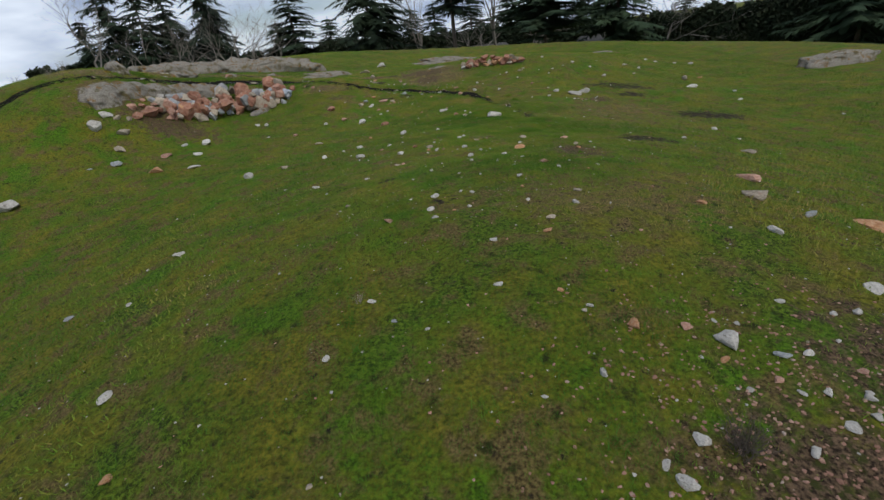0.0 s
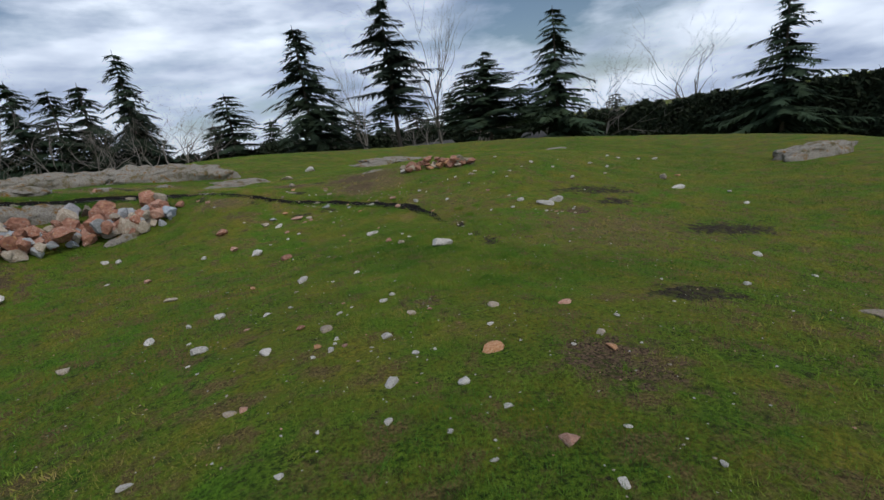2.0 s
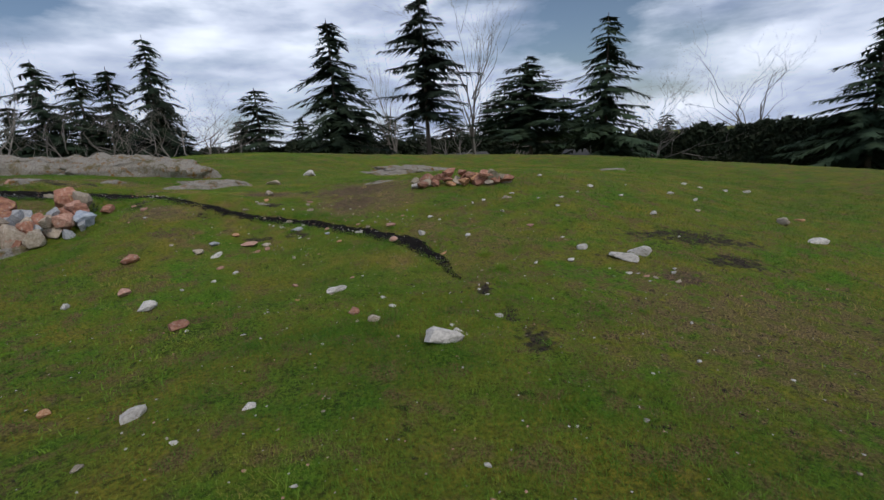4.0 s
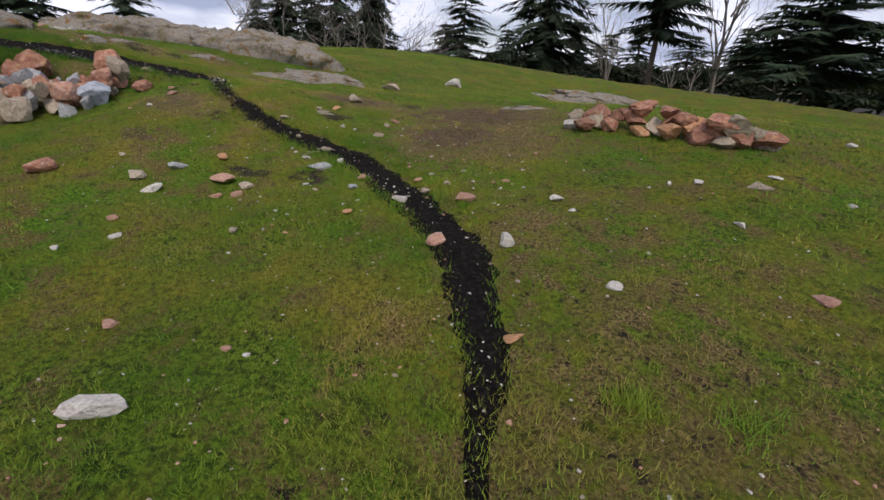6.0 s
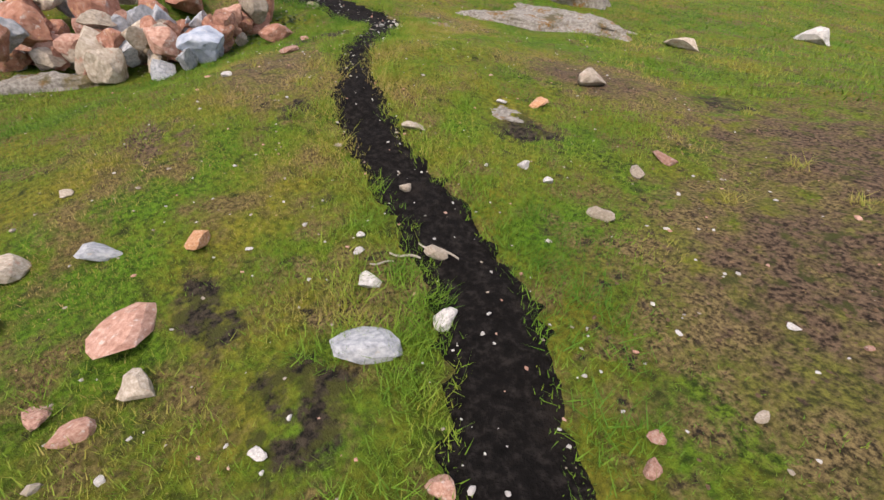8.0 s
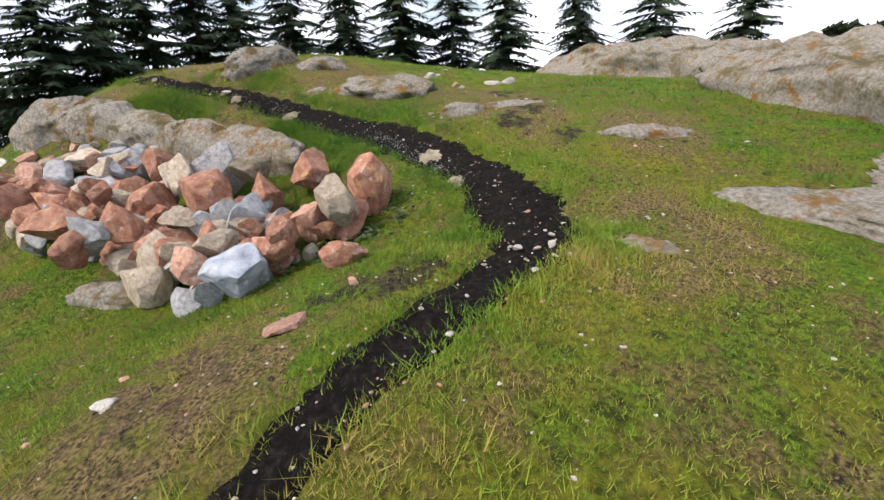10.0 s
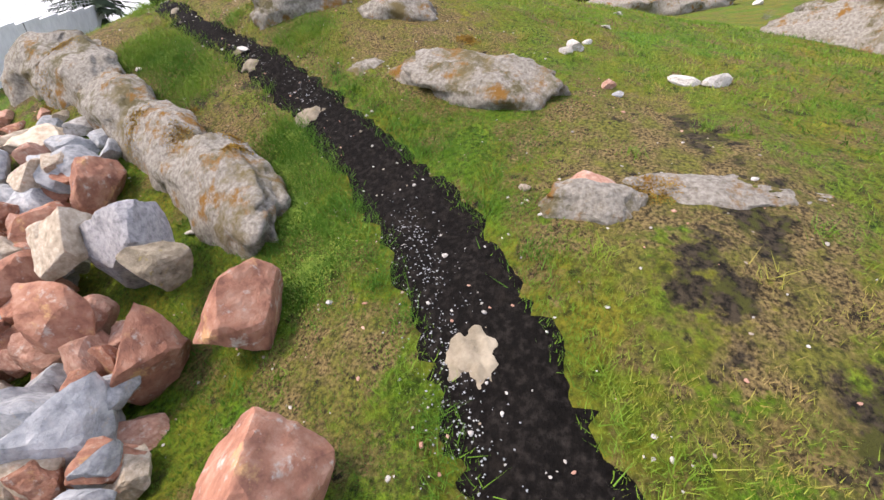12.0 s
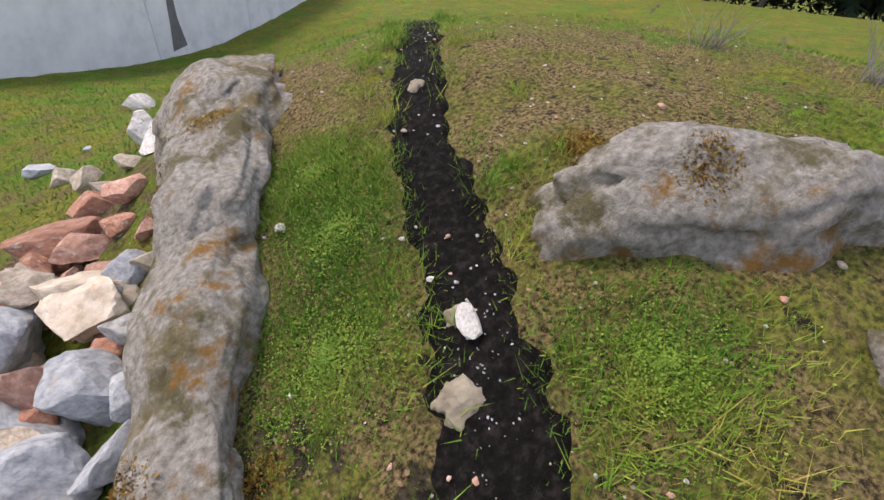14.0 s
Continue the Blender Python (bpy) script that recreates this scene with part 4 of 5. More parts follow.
def bare_meshes(seed, spread=0.55, levels=5):
    """Trunk and twigs of a leafless tree one unit tall."""
    rng = random.Random(seed)
    trunk, twigs = ([], []), ([], [])

    def limb(p, d, ln, r, level):
        vs, fs = trunk if level < 2 else twigs
        steps, sides = (4, 5) if level < 2 else (2, 3)
        prev = None
        q = Vector(p)
        for k in range(steps + 1):
            rr = r * (1 - 0.45 * k / steps)
            a = d.orthogonal().normalized()
            b = d.cross(a).normalized()
            ids = []
            for i in range(sides):
                t = 6.283 * i / sides
                vs.append(tuple(q + (a * math.cos(t) + b * math.sin(t)) * rr))
                ids.append(len(vs) - 1)
            if prev:
                for i in range(sides):
                    fs.append((prev[i], prev[(i + 1) % sides], ids[(i + 1) % sides], ids[i]))
            prev = ids
            d = (d + Vector((rng.gauss(0, 0.12), rng.gauss(0, 0.12), rng.gauss(0.04, 0.08)))).normalized()
            q = q + d * ln / steps
            if level < levels and k >= 1:
                for _ in range(1 if level == 0 else rng.choice((1, 2))):
                    o = Vector((rng.gauss(0, 1), rng.gauss(0, 1), rng.gauss(0.25, 0.5))).normalized()
                    limb(q, (d + o * spread * 1.5).normalized(), ln * rng.uniform(0.45, 0.72), rr * 0.66, level + 1)

    limb((0, 0, 0), Vector((0, 0, 1)), 0.52, 0.016, 0)
    out = []
    for nm, (vs, fs) in (("trunk", trunk), ("crown", twigs)):
        me = bpy.data.meshes.new(nm)
        me.from_pydata(vs, [], fs)
        me.materials.append(TWIG)
        out.append(me)
    return out


FIRS = []
for seed, bare_, full_, droop_, ragged_ in ((1, 0.10, 1.0, 0.30, 0.35), (2, 0.14, 0.85, 0.45, 0.5), (3, 0.36, 0.95, 0.2, 0.45), (4, 0.22, 1.35, 0.15, 0.3), (5, 0.08, 0.75, 0.35, 0.4)):
    tr, tri = conifer_meshes(seed, bare_, full_, droop_, ragged_)
    FIRS.append((tr, crown_mesh(tri, NEEDLE)))
BARES = [bare_meshes(s, sp) for s, sp in ((21, 0.5), (22, 0.75), (23, 0.3))]
tree_rng = random.Random(3)


def tree(eye, az, dist, slope, kind, meshes, wide=1.0):
    """A tree that stands at a bearing (degrees left of north) and distance from a point, reaching the given rise over that distance."""
    dist *= 1.3
    x, y = eye[0] - dist * math.sin(radians(az)), eye[1] + dist * math.cos(radians(az))
    z0 = ground_at(x, y) - 0.3
    tall = eye[2] + slope * dist - z0
    fir = kind == "fir"
    top = tagged(new("fir_tree" if fir else "bare_tree"), "tall dark green fir with ragged drooping boughs" if fir else "leafless grey-brown tree with fine twigs", "tree", "firs round the field" if fir else "bare trees round the field")
    top.location, top.rotation_euler[2] = (x, y, z0), tree_rng.uniform(0, 6.28)
    top.scale = (tall * wide, tall * wide, tall)
    for nm, me in zip(("trunk", "crown"), meshes):
        o = new(nm, me)
        o.parent = top
    return top


LOOKOUT = (1.19, 8.44, -0.54)
for az, dist, slope, v, wide in (
    (40.9, 40, 0.182, 0, 1.1), (43.2, 43, 0.112, 1, 1.2), (37.7, 42, 0.168, 0, 1.1), (40.0, 40, 0.103, 4, 1.4), (35.1, 42, 0.175, 1, 1.15), (31.6, 38, 0.232, 1, 0.95),
    (31.1, 40, 0.116, 0, 1.4), (21.4, 42, 0.138, 0, 1.5), (23.4, 42, 0.080, 4, 1.5), (12.5, 32, 0.270, 1, 1.25), (1.3, 27, 0.316, 2, 1.05), (-11.6, 24, 0.172, 3, 1.5),
    (-20.7, 32, 0.232, 0, 1),
):
    tree(LOOKOUT, az, dist, slope, "fir", FIRS[v], wide)
for az, dist, slope, v, wide in (
    (16.7, 46, 0.076, 4, 1.7), (9.1, 46, 0.093, 0, 1.7), (6.1, 48, 0.075, 1, 1.5), (3.0, 48, 0.081, 4, 1.6), (-1.7, 46, 0.074, 0, 1.6), (-6.4, 48, 0.088, 4, 1.6),
    (-8.6, 44, 0.120, 0, 1.5), (-15.6, 46, 0.083, 4, 1.7), (-17.7, 46, 0.066, 0, 1.6), (-27.0, 50, 0.029, 4, 1.6), (-32.2, 50, -0.014, 4, 1.8), (-37.1, 48, -0.012, 0, 1.5),
    (45.1, 42, 0.043, 4, 1.8), (37.5, 40, 0.069, 4, 1.8), (34.2, 42, 0.085, 0, 1.7), (14.5, 44, 0.048, 4, 1.8), (-3.1, 44, 0.034, 0, 1.8), (-13.0, 44, 0.041, 4, 1.7),
):
    tree(LOOKOUT, az, dist, slope, "fir", FIRS[v], wide)
for az, dist, slope, v, wide in ((-44.7, 35, 0.150, 0, 1.15), (-42.5, 48, -0.026, 4, 1.7)):
    tree(LOOKOUT, az, dist, slope, "fir", FIRS[v], wide)
for az, dist, slope, v, wide in (
    (-4.9, 30, 0.209, 2, 0.9), (5.0, 36, 0.142, 2, 0.7), (-1.8, 34, 0.045, 1, 1.3), (28.7, 40, 0.088, 1, 1.3), (44.9, 34, 0.130, 0, 1.3), (-27.7, 40, 0.034, 0, 1.4),
    (-36.3, 46, 0.054, 0, 1.3), (31.0, 34, 0.102, 1, 1.3), (39.8, 33, 0.081, 0, 1.4), (-24.8, 38, 0.010, 1, 1.5), (26.9, 42, 0.058, 1, 1.3), (-10.3, 32, 0.065, 1, 1.2),
    (-29.9, 44, 0.009, 1, 1.5), (11.9, 34, 0.048, 1, 1.4), (24.7, 40, 0.042, 0, 1.3), (35.6, 36, 0.093, 1, 1.3),
):
    tree(LOOKOUT, az, dist, slope, "bare", BARES[v], wide)
RISE = (-4.03, 16.83, -0.23)
for az, dist, slope, v, wide in (
    (130.6, 34, 0.177, 3, 1.2), (126.2, 36, 0.242, 0, 1.0), (122.2, 37, 0.266, 2, 0.9), (117.6, 38, 0.248, 0, 1.1), (113.5, 36, 0.229, 2, 1.0), (142.9, 44, 0.085, 0, 1.2),
    (107.9, 40, 0.241, 0, 1.2), (101.8, 42, 0.242, 1, 1.2), (95.7, 40, 0.241, 0, 1.2), (89.6, 42, 0.230, 4, 1.3), (83.5, 40, 0.217, 0, 1.2), (75.4, 44, 0.202, 1, 1.2), (67.3, 44, 0.196, 0, 1.2), (59.2, 44, 0.189, 4, 1.2),
):
    tree(RISE, az, dist, slope, "fir", FIRS[v], wide)


def leaf_cloud(n, box, size, rng_seed):
    r = np.random.RandomState(rng_seed)
    p = r.uniform(-0.5, 0.5, (n, 3)) * box
    a, b = r.normal(0, 1, (n, 3)), r.normal(0, 1, (n, 3))
    a, b = a / np.linalg.norm(a, axis=1)[:, None], b / np.linalg.norm(b, axis=1)[:, None]
    s = size * r.uniform(0.5, 1.6, (n, 1))
    return np.stack([p, p + a * s, p + b * s], 1)


def hedge(az0, az1, dist, top0, top1, n, seed):
    """A clipped dark hedge along an arc, its top uneven."""
    r = np.random.RandomState(seed)
    az = np.radians(r.uniform(az0, az1, n))
    dist *= 1.25
    dd = dist + r.uniform(-0.8, 0.8, n)
    x, y = LOOKOUT[0] - dd * np.sin(az), LOOKOUT[1] + dd * np.cos(az)
    base = land(x, y)
    ceil_ = LOOKOUT[2] + (top0 + (top1 - top0) * (np.degrees(az) - az0) / (az1 - az0)) * dist + 0.30 * fbm(np.degrees(az) * 1.0, az * 0, 1.0, seed) + 0.25 * np.abs(np.sin(np.degrees(az) * 2.1))
    z = base + (ceil_ - base) * np.sqrt(r.uniform(0, 1, n))
    tri = leaf_cloud(n, 0.0, 0.36, seed) + np.stack([x, y, z], 1)[:, None]
    ob = soup("hedge", tri, 1, HEDGE)
    tagged(ob, "tall dark evergreen hedge along the field's edge", "hedge", kind="stuff")
    return ob


hedge(-24.0, -70.0, 40, -0.012, -0.002, 70000, 4)
hedge(18.6, -23.3, 42, 0.020, -0.010, 90000, 6)
hedge(31.6, 18.0, 44, 0.021, 0.009, 20000, 7)
hedge(48.9, 31.5, 44, 0.029, 0.032, 60000, 8)
hedge(62.0, 128.0, 44, 0.0, 0.0, 60000, 9)


def house(az, dist, width, depth, wall_top, ridge, label):
    """A low house with a pitched roof, seen over the ridge."""
    x, y = LOOKOUT[0] - dist * math.sin(radians(az)), LOOKOUT[1] + dist * math.cos(radians(az))
    z0 = ground_at(x, y) - 0.2
    top = tagged(new("house"), label, "house", "houses beyond the field")
    top.location, top.rotation_euler[2] = (x, y, z0), radians(az)
    h, rz = LOOKOUT[2] + wall_top * dist - z0, LOOKOUT[2] + ridge * dist - z0
    bm = bmesh.new()
    bmesh.ops.create_cube(bm, size=1)
    bmesh.ops.scale(bm, vec=(width, depth, h), verts=bm.verts)
    bmesh.ops.translate(bm, vec=(0, 0, h / 2), verts=bm.verts)
    part("wall", bm, SIDING, top)
    bm = bmesh.new()
    w, d = width / 2 + 0.5, depth / 2 + 0.5
    v = [bm.verts.new(c) for c in ((-w, -d, h), (w, -d, h), (w, d, h), (-w, d, h), (-w + 1.0, 0, rz), (w - 1.0, 0, rz))]
    for f in ((0, 1, 5, 4), (2, 3, 4, 5), (1, 2, 5), (3, 0, 4), (3, 2, 1, 0)):
        bm.faces.new([v[i] for i in f])
    part("roof", bm, ROOF, top)
    for k in range(4):
        bm = bmesh.new()
        bmesh.ops.create_cube(bm, size=1)
        bmesh.ops.scale(bm, vec=(1.1, 0.06, 1.0), verts=bm.verts)
        bmesh.ops.translate(bm, vec=(-width / 2 + width * (k + 0.5) / 4, -depth / 2 - 0.02, h - 0.9), verts=bm.verts)
        part("window", bm, GLASS, top)


house(-27.1, 60, 8, 6, -0.053, -0.029, "low grey house with a shingled hip roof")
house(-3.2, 50, 6, 5, -0.046, -0.022, "low dark house with a flat-pitched grey roof")
house(-17.0, 48, 3, 3, -0.054, -0.030, "small dark garden shed under a shingled roof")

# ---------------------------------------------------------------- pebbles, grass and small growth
pebble_rng = np.random.RandomState(8)


def scatter_pebbles(name, x, y, size, material, label):
    base = np.array([(v.co.x, v.co.y, v.co.z) for v in PEBBLE.vertices])
    faces = np.array([p.vertices[:] for p in PEBBLE.polygons])
    n = len(x)
    ang = pebble_rng.uniform(0, 6.28, n)
    s = size[:, None] * pebble_rng.uniform(0.6, 1.2, (n, 3)) * (1, 1, 0.6)
    p = base[None] * s[:, None]
    c, sn = np.cos(ang)[:, None], np.sin(ang)[:, None]
    p = np.stack([p[..., 0] * c - p[..., 1] * sn, p[..., 0] * sn + p[..., 1] * c, p[..., 2]], -1)
    p += np.stack([x, y, land(x, y) - 0.004], 1)[:, None]
    tri = p[:, faces].reshape(-1, 3, 3)
    tagged(soup(name, tri, 1, material), label, "pebbles", kind="stuff")


PEBBLE = chopped(77, 6, 1, 0.02, 0.8)
for tone, n, lo, hi, label in (("w", 2600, 0.006, 0.024, "scattered small pale pebbles in the turf"), ("p", 1100, 0.006, 0.026, "scattered small reddish pebbles in the turf"), ("t", 1400, 0.006, 0.022, "scattered small tan pebbles in the turf")):
    k = pebble_rng.randint(0, len(LINE), n)
    t = pebble_rng.uniform(0, 1, n)
    start = t < 0.45
    x = np.where(start, pebble_rng.normal(0.6, 2.6, n), LINE[k, 0] + pebble_rng.normal(0, 1.3, n))
    y = np.where(start, pebble_rng.uniform(0, 12, n), LINE[k, 1] + pebble_rng.normal(0, 1.3, n))
    scatter_pebbles("pebbles", x, y, pebble_rng.uniform(lo, hi, n) * (1 + 1.0 * (pebble_rng.uniform(0, 1, n) > 0.93)), M[tone], label)
n = 150
k = pebble_rng.randint(0, len(LINE), n)
scatter_pebbles("path_pebbles", LINE[k, 0] + pebble_rng.normal(0, 0.5, n) * LINE[k, 2], LINE[k, 1] + pebble_rng.normal(0, 0.5, n) * LINE[k, 2], pebble_rng.uniform(0.004, 0.018, n) ** 1.0, M["w"], "small white stones trodden into the black path")
# grit and crumbled bedrock worn pale along the middle of the track
for gx, gy, length, width, turn, n in ((-6.96, 16.15, 0.5, 0.075, 30, 420), (-7.58, 15.75, 0.3, 0.06, 36, 260), (-8.9, 14.3, 0.35, 0.07, 58, 110), (-9.2, 13.58, 0.3, 0.05, 61, 70)):
    along, across = pebble_rng.normal(0, length * 0.6, n), pebble_rng.normal(0, width, n)
    c, q = math.cos(math.radians(turn)), math.sin(math.radians(turn))
    scatter_pebbles("path_grit", gx + along * c - across * q, gy + along * q + across * c, pebble_rng.uniform(0.003, 0.012, n), M["g"], "pale grit worn out of the bedrock in the path")
# crumbs of dead moss and litter on the dry ground beside the bedrock
DEAD_MOSS = mat("dead_moss", [(0.07, 0.045, 0.028), (0.17, 0.105, 0.06), (0.30, 0.20, 0.12)], 12, 0.95, 0.8, 40, [(0.22, 0.17, 0.05)], 5, 0.6, 0.2)
for gx, gy, wide, deep, share in DRY[:5] + DRY[14:17]:
    n = int(750 * share)
    x, y = gx + pebble_rng.normal(0, wide * 0.55, n), gy + pebble_rng.normal(0, deep * 0.55, n)
    off = track_gap(x, y) > 0.03
    x, y = x[off], y[off]
    scatter_pebbles("moss_litter", x, y, pebble_rng.uniform(0.005, 0.022, len(x)), DEAD_MOSS, "brown crumbs of dead moss over dry ground by the rock")

n = 1500
scatter_pebbles("gravel", pebble_rng.normal(1.5, 0.6, n), pebble_rng.normal(0.6, 0.7, n), pebble_rng.uniform(0.008, 0.03, n), M["p"], "loose reddish gravel on bare soil")

grass_rng = np.random.RandomState(4)
FREE = CROPS + CROPS_FAR


def on_rock(x, y):
    hit = np.zeros(x.shape, bool)
    for cx, cy, ln, wd, h, turn, _ in FREE:
        a = radians(turn)
        u, v = (x - cx) * math.cos(a) + (y - cy) * math.sin(a), -(x - cx) * math.sin(a) + (y - cy) * math.cos(a)
        hit |= (u / (ln * 0.47)) ** 2 + (v / (wd * 0.47)) ** 2 < 1
    return hit


def blades(name, x, y, tall, wide, lean, label, tint_shift=0.0, keep_all=False):
    gap = track_gap(x, y)
    dry = patch(x, y, DRY)
    bare = patch(x, y, BARE) * 0.9 + patch(x, y, DARK) + 1.0 * dry
    ok = (gap > grass_rng.uniform(-0.10, 0.05, len(x))) & ~on_rock(x, y)
    if not keep_all:
        ok &= bare + 0.35 * fbm(x, y, 2.0, 6) < grass_rng.uniform(0.15, 1.0, len(x))
    x, y, tall, wide, dry = x[ok], y[ok], tall[ok], wide[ok], dry[ok]
    n = len(x)
    a, b = grass_rng.uniform(0, 6.28, n), grass_rng.uniform(0, 6.28, n)
    ln = tall * grass_rng.uniform(0.1, lean, n)
    z = land(x, y) - 0.004
    p0 = np.stack([x - np.cos(a) * wide / 2, y - np.sin(a) * wide / 2, z], 1)
    p1 = np.stack([x + np.cos(a) * wide / 2, y + np.sin(a) * wide / 2, z], 1)
    p2 = np.stack([x + np.cos(b) * ln, y + np.sin(b) * ln, z + tall], 1)
    ob = soup(name, np.stack([p0, p1, p2], 1), 1, BLADES)
    tint = np.clip(0.36 + 0.36 * fbm(x, y, 0.7, 12) + 0.25 * fbm(x, y, 3.0, 15) + grass_rng.normal(0, 0.10, n) + tint_shift - 0.16 * (x < -4.3) + 0.3 * patch(x, y, BARE) + 0.55 * dry, 0, 1)
    ob.data.attributes.new("tint", "FLOAT", "POINT").data.foreach_set("value", np.repeat(tint, 3).astype(np.float32))
    tagged(ob, label, "grass", kind="stuff")


STROLL = smooth_line(((0, -1.5, 0), (0.1, 2, 0), (0.4, 5, 0), (0.9, 8, 0), (1.1, 10, 0), (0.9, 12, 0), (-0.2, 14, 0), (-2.4, 15.2, 0), (-4.4, 16.0, 0), (-6.0, 16.6, 0), (-7.5, 15.9, 0), (-8.8, 14.4, 0), (-9.8, 12.6, 0)), 20)
n = 760000
k = grass_rng.randint(0, len(STROLL), n)
x, y = STROLL[k, 0] + grass_rng.normal(0, 1.4, n), STROLL[k, 1] + grass_rng.normal(0, 1.4, n)
blades("grass", x, y, grass_rng.uniform(0.012, 0.036, n) * (1 + 0.5 * fbm(x, y, 1.1, 31)), grass_rng.uniform(0.0025, 0.005, n), 1.3, "short mixed green and straw-coloured grass")
n = 420000
x, y = grass_rng.uniform(-16, 13, n), grass_rng.uniform(-2, 29, n)
away = np.min([np.hypot(x - p[0], y - p[1]) for p in STROLL[::8]], 0) > 2.4
x, y = x[away], y[away]
n = len(x)
blades("field_grass", x, y, grass_rng.uniform(0.02, 0.05, n), grass_rng.uniform(0.006, 0.014, n), 1.3, "short rough grass over the open hillside")
# taller tufts along the track and here and there
tx, ty = [], []
for _ in range(430):
    p = LINE[grass_rng.randint(40, len(LINE))]
    q = grass_rng.uniform(0, 6.28)
    r = p[2] + abs(grass_rng.normal(0.08, 0.16))
    tx.append(p[0] + math.cos(q) * r), ty.append(p[1] + math.sin(q) * r)
for _ in range(170):
    p = STROLL[grass_rng.randint(0, len(STROLL))]
    tx.append(p[0] + grass_rng.normal(0, 2.2)), ty.append(p[1] + grass_rng.normal(0, 2.2))
for x, y in ((1.45, 12.8), (1.52, 12.74), (1.67, 12.29), (1.89, 12.83), (1.6, 12.2), (-1.7, 14.95), (-1.95, 15.05), (-2.0, 14.9), (-1.8, 15.15), (-1.75, 14.75)):
    for _ in range(4):
        tx.append(x + grass_rng.normal(0, 0.05)), ty.append(y + grass_rng.normal(0, 0.05))
tx, ty = np.repeat(tx, 46), np.repeat(ty, 46)
n = len(tx)
blades("grass_tufts", tx + grass_rng.normal(0, 0.035, n), ty + grass_rng.normal(0, 0.035, n), grass_rng.uniform(0.03, 0.085, n), grass_rng.uniform(0.003, 0.006, n), 1.6, "longer bright green grass tufts beside the path", -0.12, True)

# ---------------------------------------------------------------- small growth and litter
bush_rng = random.Random(9)


def twig_bush(x, y, tall, n, label, tone):
    """A low tangle of thin dead stems."""
    vs, fs = [], []
    z = ground_at(x, y) - 0.01
    for _ in range(n):
        q, lean_ = bush_rng.uniform(0, 6.28), bush_rng.uniform(0.2, 1.1)
        p = Vector((x + bush_rng.gauss(0, tall * 0.12), y + bush_rng.gauss(0, tall * 0.12), z))
        d = Vector((math.cos(q) * lean_, math.sin(q) * lean_, 1)).normalized()
        r, prev = tall * 0.010, None
        for k in range(5):
            ids = []
            for i in range(3):
                t = 2.094 * i
                vs.append((p.x + math.cos(t) * r, p.y + math.sin(t) * r, p.z))
                ids.append(len(vs) - 1)
            if prev:
                for i in range(3):
                    fs.append((prev[i], prev[(i + 1) % 3], ids[(i + 1) % 3], ids[i]))
            prev = ids
            p = p + d * tall * bush_rng.uniform(0.15, 0.3)
            d = (d + Vector((bush_rng.gauss(0, 0.25), bush_rng.gauss(0, 0.25), bush_rng.gauss(-0.05, 0.15)))).normalized()
            r *= 0.75
    tagged(link_mesh("dead_shrub", vs, fs, tone), label, "shrub", "dead shrubs")


twig_bush(1.16, 0.75, 0.2, 110, "low tangled dead grey-brown shrub on stony soil", BARK)
twig_bush(-0.81, 2.03, 0.10, 30, "small dry twiggy weed in the grass", WOOD)
for x, y in ((-13.05, 13.43), (-24.96, 8.42), (-14.46, 13.83), (-27.25, 2.51), (-11.59, 13.54), (-11.44, 12.76), (-29.11, 1.55), (-34.63, 12.27), (-21.18, 20.02), (-25.89, 6.77)):
    twig_bush(x, y, bush_rng.uniform(0.22, 0.42), 34, "leafless knee-high shrub in the rough field", TWIG)


def stick(x, y, length, r, turn):
    """A crooked bleached stick lying on the ground."""
    vs, fs, prev = [], [], None
    for k in range(9):
        u = k / 8 - 0.5
        px, py = x + math.cos(turn) * u * length - math.sin(turn) * 0.05 * length * math.sin(u * 7), y + math.sin(turn) * u * length + math.cos(turn) * 0.05 * length * math.sin(u * 7)
        rr, z = r * (1 - 0.5 * abs(u)), ground_at(px, py) + r * 0.6
        ids = []
        for i in range(6):
            t = 1.0472 * i
            vs.append((px - math.sin(turn) * math.cos(t) * rr, py + math.cos(turn) * math.cos(t) * rr, z + math.sin(t) * rr))
            ids.append(len(vs) - 1)
        if prev:
            for i in range(6):
                fs.append((prev[i], prev[(i + 1) % 6], ids[(i + 1) % 6], ids[i]))
        else:
            fs.append(tuple(ids))
        prev = ids
    fs.append(tuple(prev))
    tagged(link_mesh("stick", vs, fs, WOOD), "bleached crooked stick lying across the black path", "stick", "sticks on the path")


stick(-1.98, 15.27, 0.20, 0.006, 0.5)
stick(-2.04, 15.14, 0.14, 0.006, 0.75)
stick(-2.06, 15.04, 0.10, 0.005, 1.2)


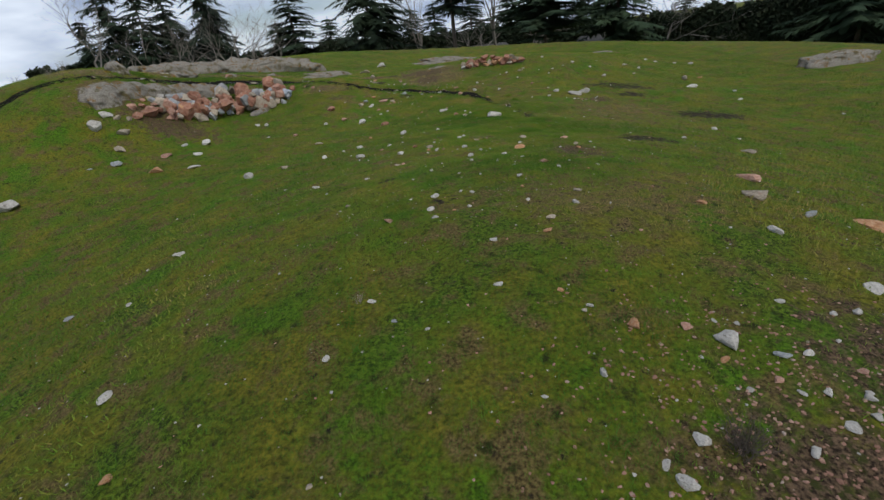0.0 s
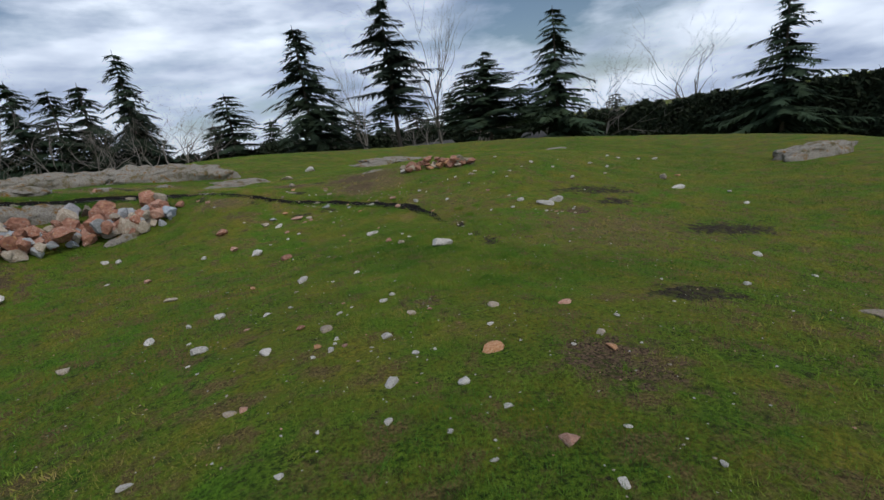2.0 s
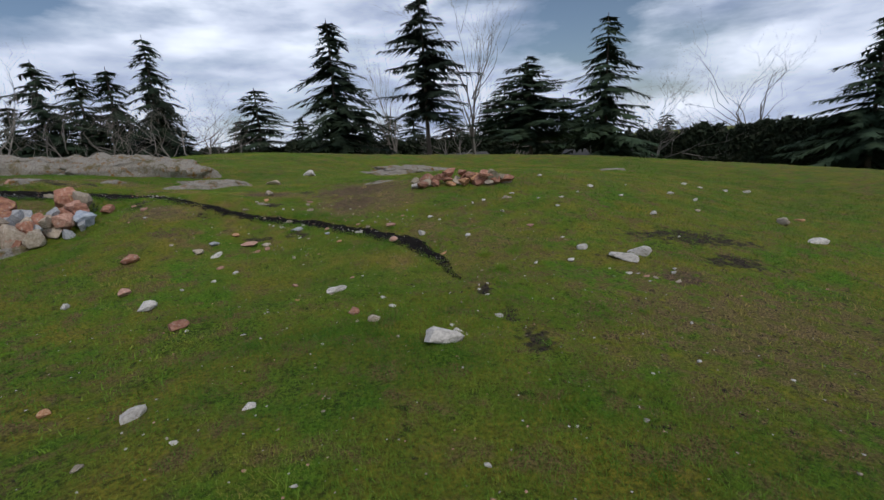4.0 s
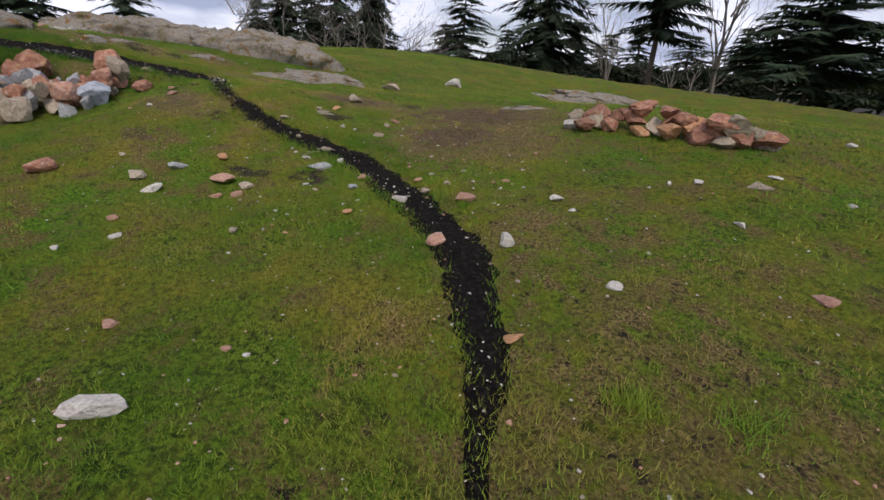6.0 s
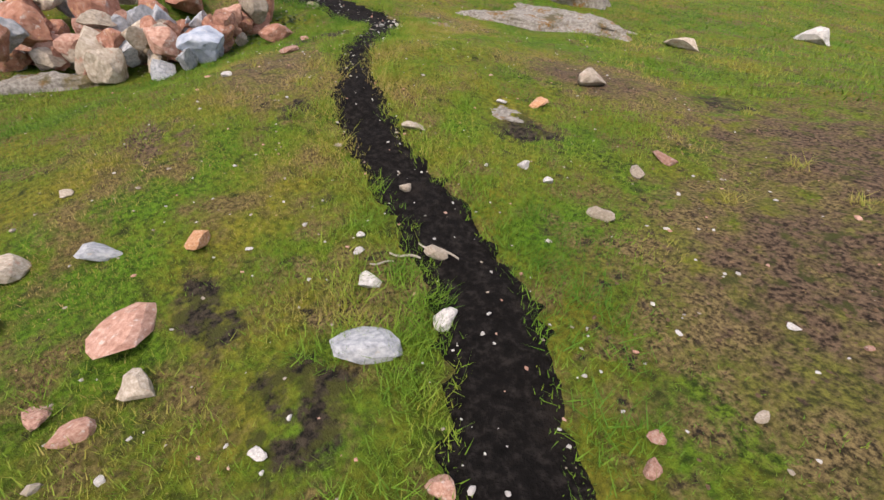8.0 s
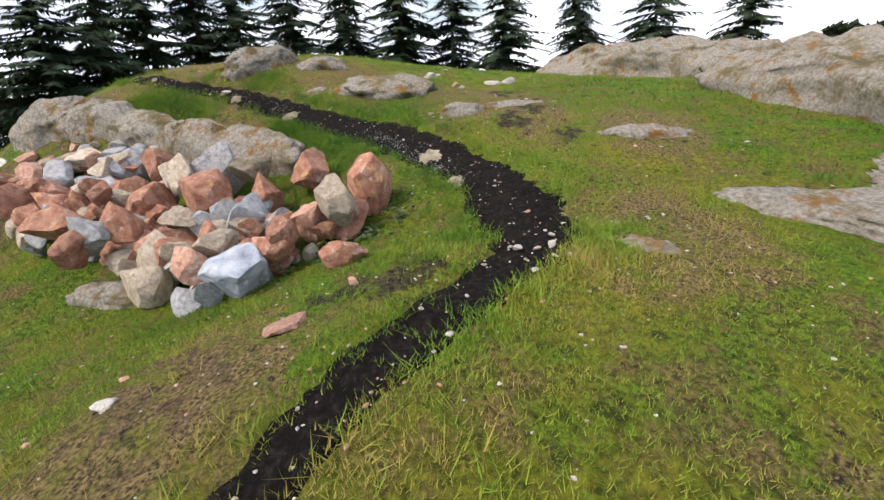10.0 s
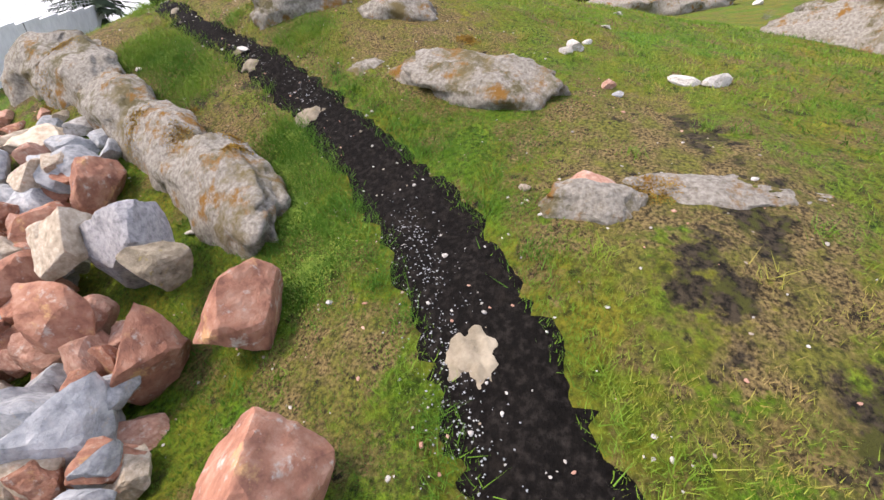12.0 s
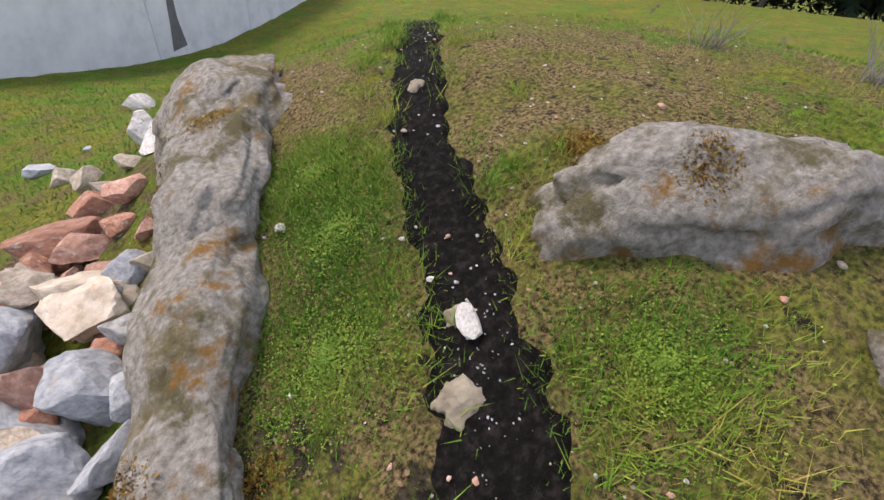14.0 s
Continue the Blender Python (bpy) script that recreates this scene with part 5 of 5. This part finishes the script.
def leafy_clump(name, x, y, r, tall, n, leaf, material, label, seed):
    """A low clump of small leaves on the ground."""
    g = np.random.RandomState(seed)
    a, d = g.uniform(0, 6.28, n), np.minimum(r * 0.75 * np.abs(g.normal(0, 1, n)), r * 2)
    px, py = x + np.cos(a) * d, y + np.sin(a) * d
    keep = track_gap(px, py) > 0.0
    px, py, d, n = px[keep], py[keep], d[keep], int(keep.sum())
    pz = land(px, py) + tall * g.uniform(0.05, 1, n) * np.clip(1 - 0.4 * d / r, 0.15, 1)
    b = g.uniform(0, 6.28, n)
    s = leaf * g.uniform(0.6, 1.4, n)
    u = np.stack([np.cos(b) * s, np.sin(b) * s, g.uniform(-0.4, 0.4, n) * s], 1)
    v = np.stack([-np.sin(b) * s * 0.5, np.cos(b) * s * 0.5, g.uniform(-0.3, 0.3, n) * s], 1)
    p = np.stack([px, py, pz], 1)
    t1, t2 = np.stack([p, p + u * 0.5 + v, p + u], 1), np.stack([p, p + u, p + u * 0.5 - v], 1)
    ob = soup(name, np.concatenate([t1, t2]), 1, material)
    return tagged(ob, label, "plant", kind="stuff")


CLOVER = mat("fresh_clover_leaves", [(0.07, 0.13, 0.015), (0.14, 0.23, 0.025), (0.24, 0.30, 0.045)], 14, 0.7, 0.0)
MOSS = mat("rusty_moss", [(0.14, 0.07, 0.012), (0.30, 0.17, 0.03), (0.42, 0.30, 0.05)], 30, 0.95, 0.9, 60)
for k, (x, y, r, n) in enumerate(((-7.47, 15.2, 0.28, 2600), (-7.84, 14.84, 0.26, 2400), (-8.14, 14.6, 0.24, 2000), (-8.44, 14.47, 0.2, 1500), (-8.85, 13.24, 0.22, 1700), (-9.08, 12.8, 0.22, 1600), (-9.14, 12.44, 0.2, 1200), (-9.54, 13.94, 0.22, 1400), (-5.31, 17.17, 0.2, 1000))):
    m = 5200
    blades("grass_patch", x + grass_rng.normal(0, r * 0.8, m), y + grass_rng.normal(0, r * 0.8, m), grass_rng.uniform(0.02, 0.055, m), grass_rng.uniform(0.0025, 0.005, m), 1.4, "fresh bright green grass beside the path", -0.45, True)
    leafy_clump("leaf_cover", x, y, r, 0.035, 2 * n, 0.0065, CLOVER, "bright green low clover beside the path", 60 + k)
for k, (x, y) in enumerate(((-5.91, 15.5), (-5.94, 15.77), (-5.76, 15.21), (-6.1, 15.97))):
    leafy_clump("bramble_cover", x, y, 0.16, 0.07, 70, 0.03, LEAF, "small trailing dark green bramble by the boulders", 80 + k)
stone("p", -8.04, 16.49, 0.36, name="boulder", label="split pink and white banded rock set in moss", flat=0.6, meshes=BIG, sink=0.4)


def moss_cushion(x, y, r, lift, seed):
    """A cushion of rusty moss grown onto the rock: many short upright filaments."""
    g = np.random.RandomState(seed)
    n = int(9000 * r)
    a, d = g.uniform(0, 6.28, n), r * np.sqrt(g.uniform(0, 1, n)) * (0.75 + 0.25 * np.sin(3 * g.uniform(0, 6.28, n)))
    px, py = x + np.cos(a) * d, y + np.sin(a) * d
    hit = np.array([drop_to_rock(u, v) for u, v in zip(px, py)])
    p = np.stack([px, py, hit - 0.004], 1)
    b, s = g.uniform(0, 6.28, n), g.uniform(0.006, 0.016, n)
    side = np.stack([np.cos(b) * s * 0.5, np.sin(b) * s * 0.5, 0 * s], 1)
    tip = p + np.stack([g.normal(0, 0.5, n) * s, g.normal(0, 0.5, n) * s, s * 0.8], 1)
    tagged(soup("moss_cover", np.stack([p - side, p + side, tip], 1), 1, MOSS), "rusty orange-brown moss cushion on bedrock", "moss", kind="stuff")


from mathutils.bvhtree import BVHTree

ROCKS = []
for ob in [o for o in scene.objects if o.name.startswith("rock_outcrop")][:12]:
    ROCKS.append(BVHTree.FromPolygons([v.co[:] for v in ob.data.vertices], [p.vertices[:] for p in ob.data.polygons]))


def drop_to_rock(x, y):
    best = ground_at(x, y)
    for t in ROCKS:
        h = t.ray_cast(Vector((x, y, 5)), Vector((0, 0, -1)))
        if h[0] is not None:
            best = max(best, h[0].z)
    return best


for k, (x, y, r) in enumerate(((-8.19, 13.32, 0.13), (-8.25, 14.15, 0.12), (-8.04, 14.34, 0.10), (-8.15, 12.32, 0.14), (-8.49, 11.88, 0.14), (-8.87, 11.84, 0.16), (-8.56, 13.45, 0.10), (-9.9, 13.65, 0.10), (-9.97, 13.16, 0.12), (-9.85, 15.29, 0.12), (-9.6, 15.49, 0.10), (-8.13, 16.77, 0.14), (-7.15, 18.16, 0.14), (-8.1, 13.82, 0.12))):
    moss_cushion(x, y, r, 0, 200 + k)

# glowing sheet added beyond the concrete wall as low pale sky, hiding far ground
GLOW_SHEET = bpy.data.materials.new("pale_glowing_sheet")
GLOW_SHEET.use_nodes = True
GLOW_SHEET.node_tree.nodes["Principled BSDF"].inputs["Base Color"].default_value = (0.0, 0.0, 0.0, 1)
GLOW_SHEET.node_tree.nodes["Principled BSDF"].inputs["Emission Color"].default_value = (0.86, 0.92, 1.0, 1)
GLOW_SHEET.node_tree.nodes["Principled BSDF"].inputs["Emission Strength"].default_value = 0.8
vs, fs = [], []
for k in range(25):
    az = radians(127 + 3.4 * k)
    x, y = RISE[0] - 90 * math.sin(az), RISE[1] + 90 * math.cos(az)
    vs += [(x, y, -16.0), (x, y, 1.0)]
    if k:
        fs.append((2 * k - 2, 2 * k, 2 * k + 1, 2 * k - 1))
tagged(link_mesh("backdrop", vs, fs, GLOW_SHEET), "pale glowing sheet standing in for low sky beyond the concrete wall", "sky", kind="structure")
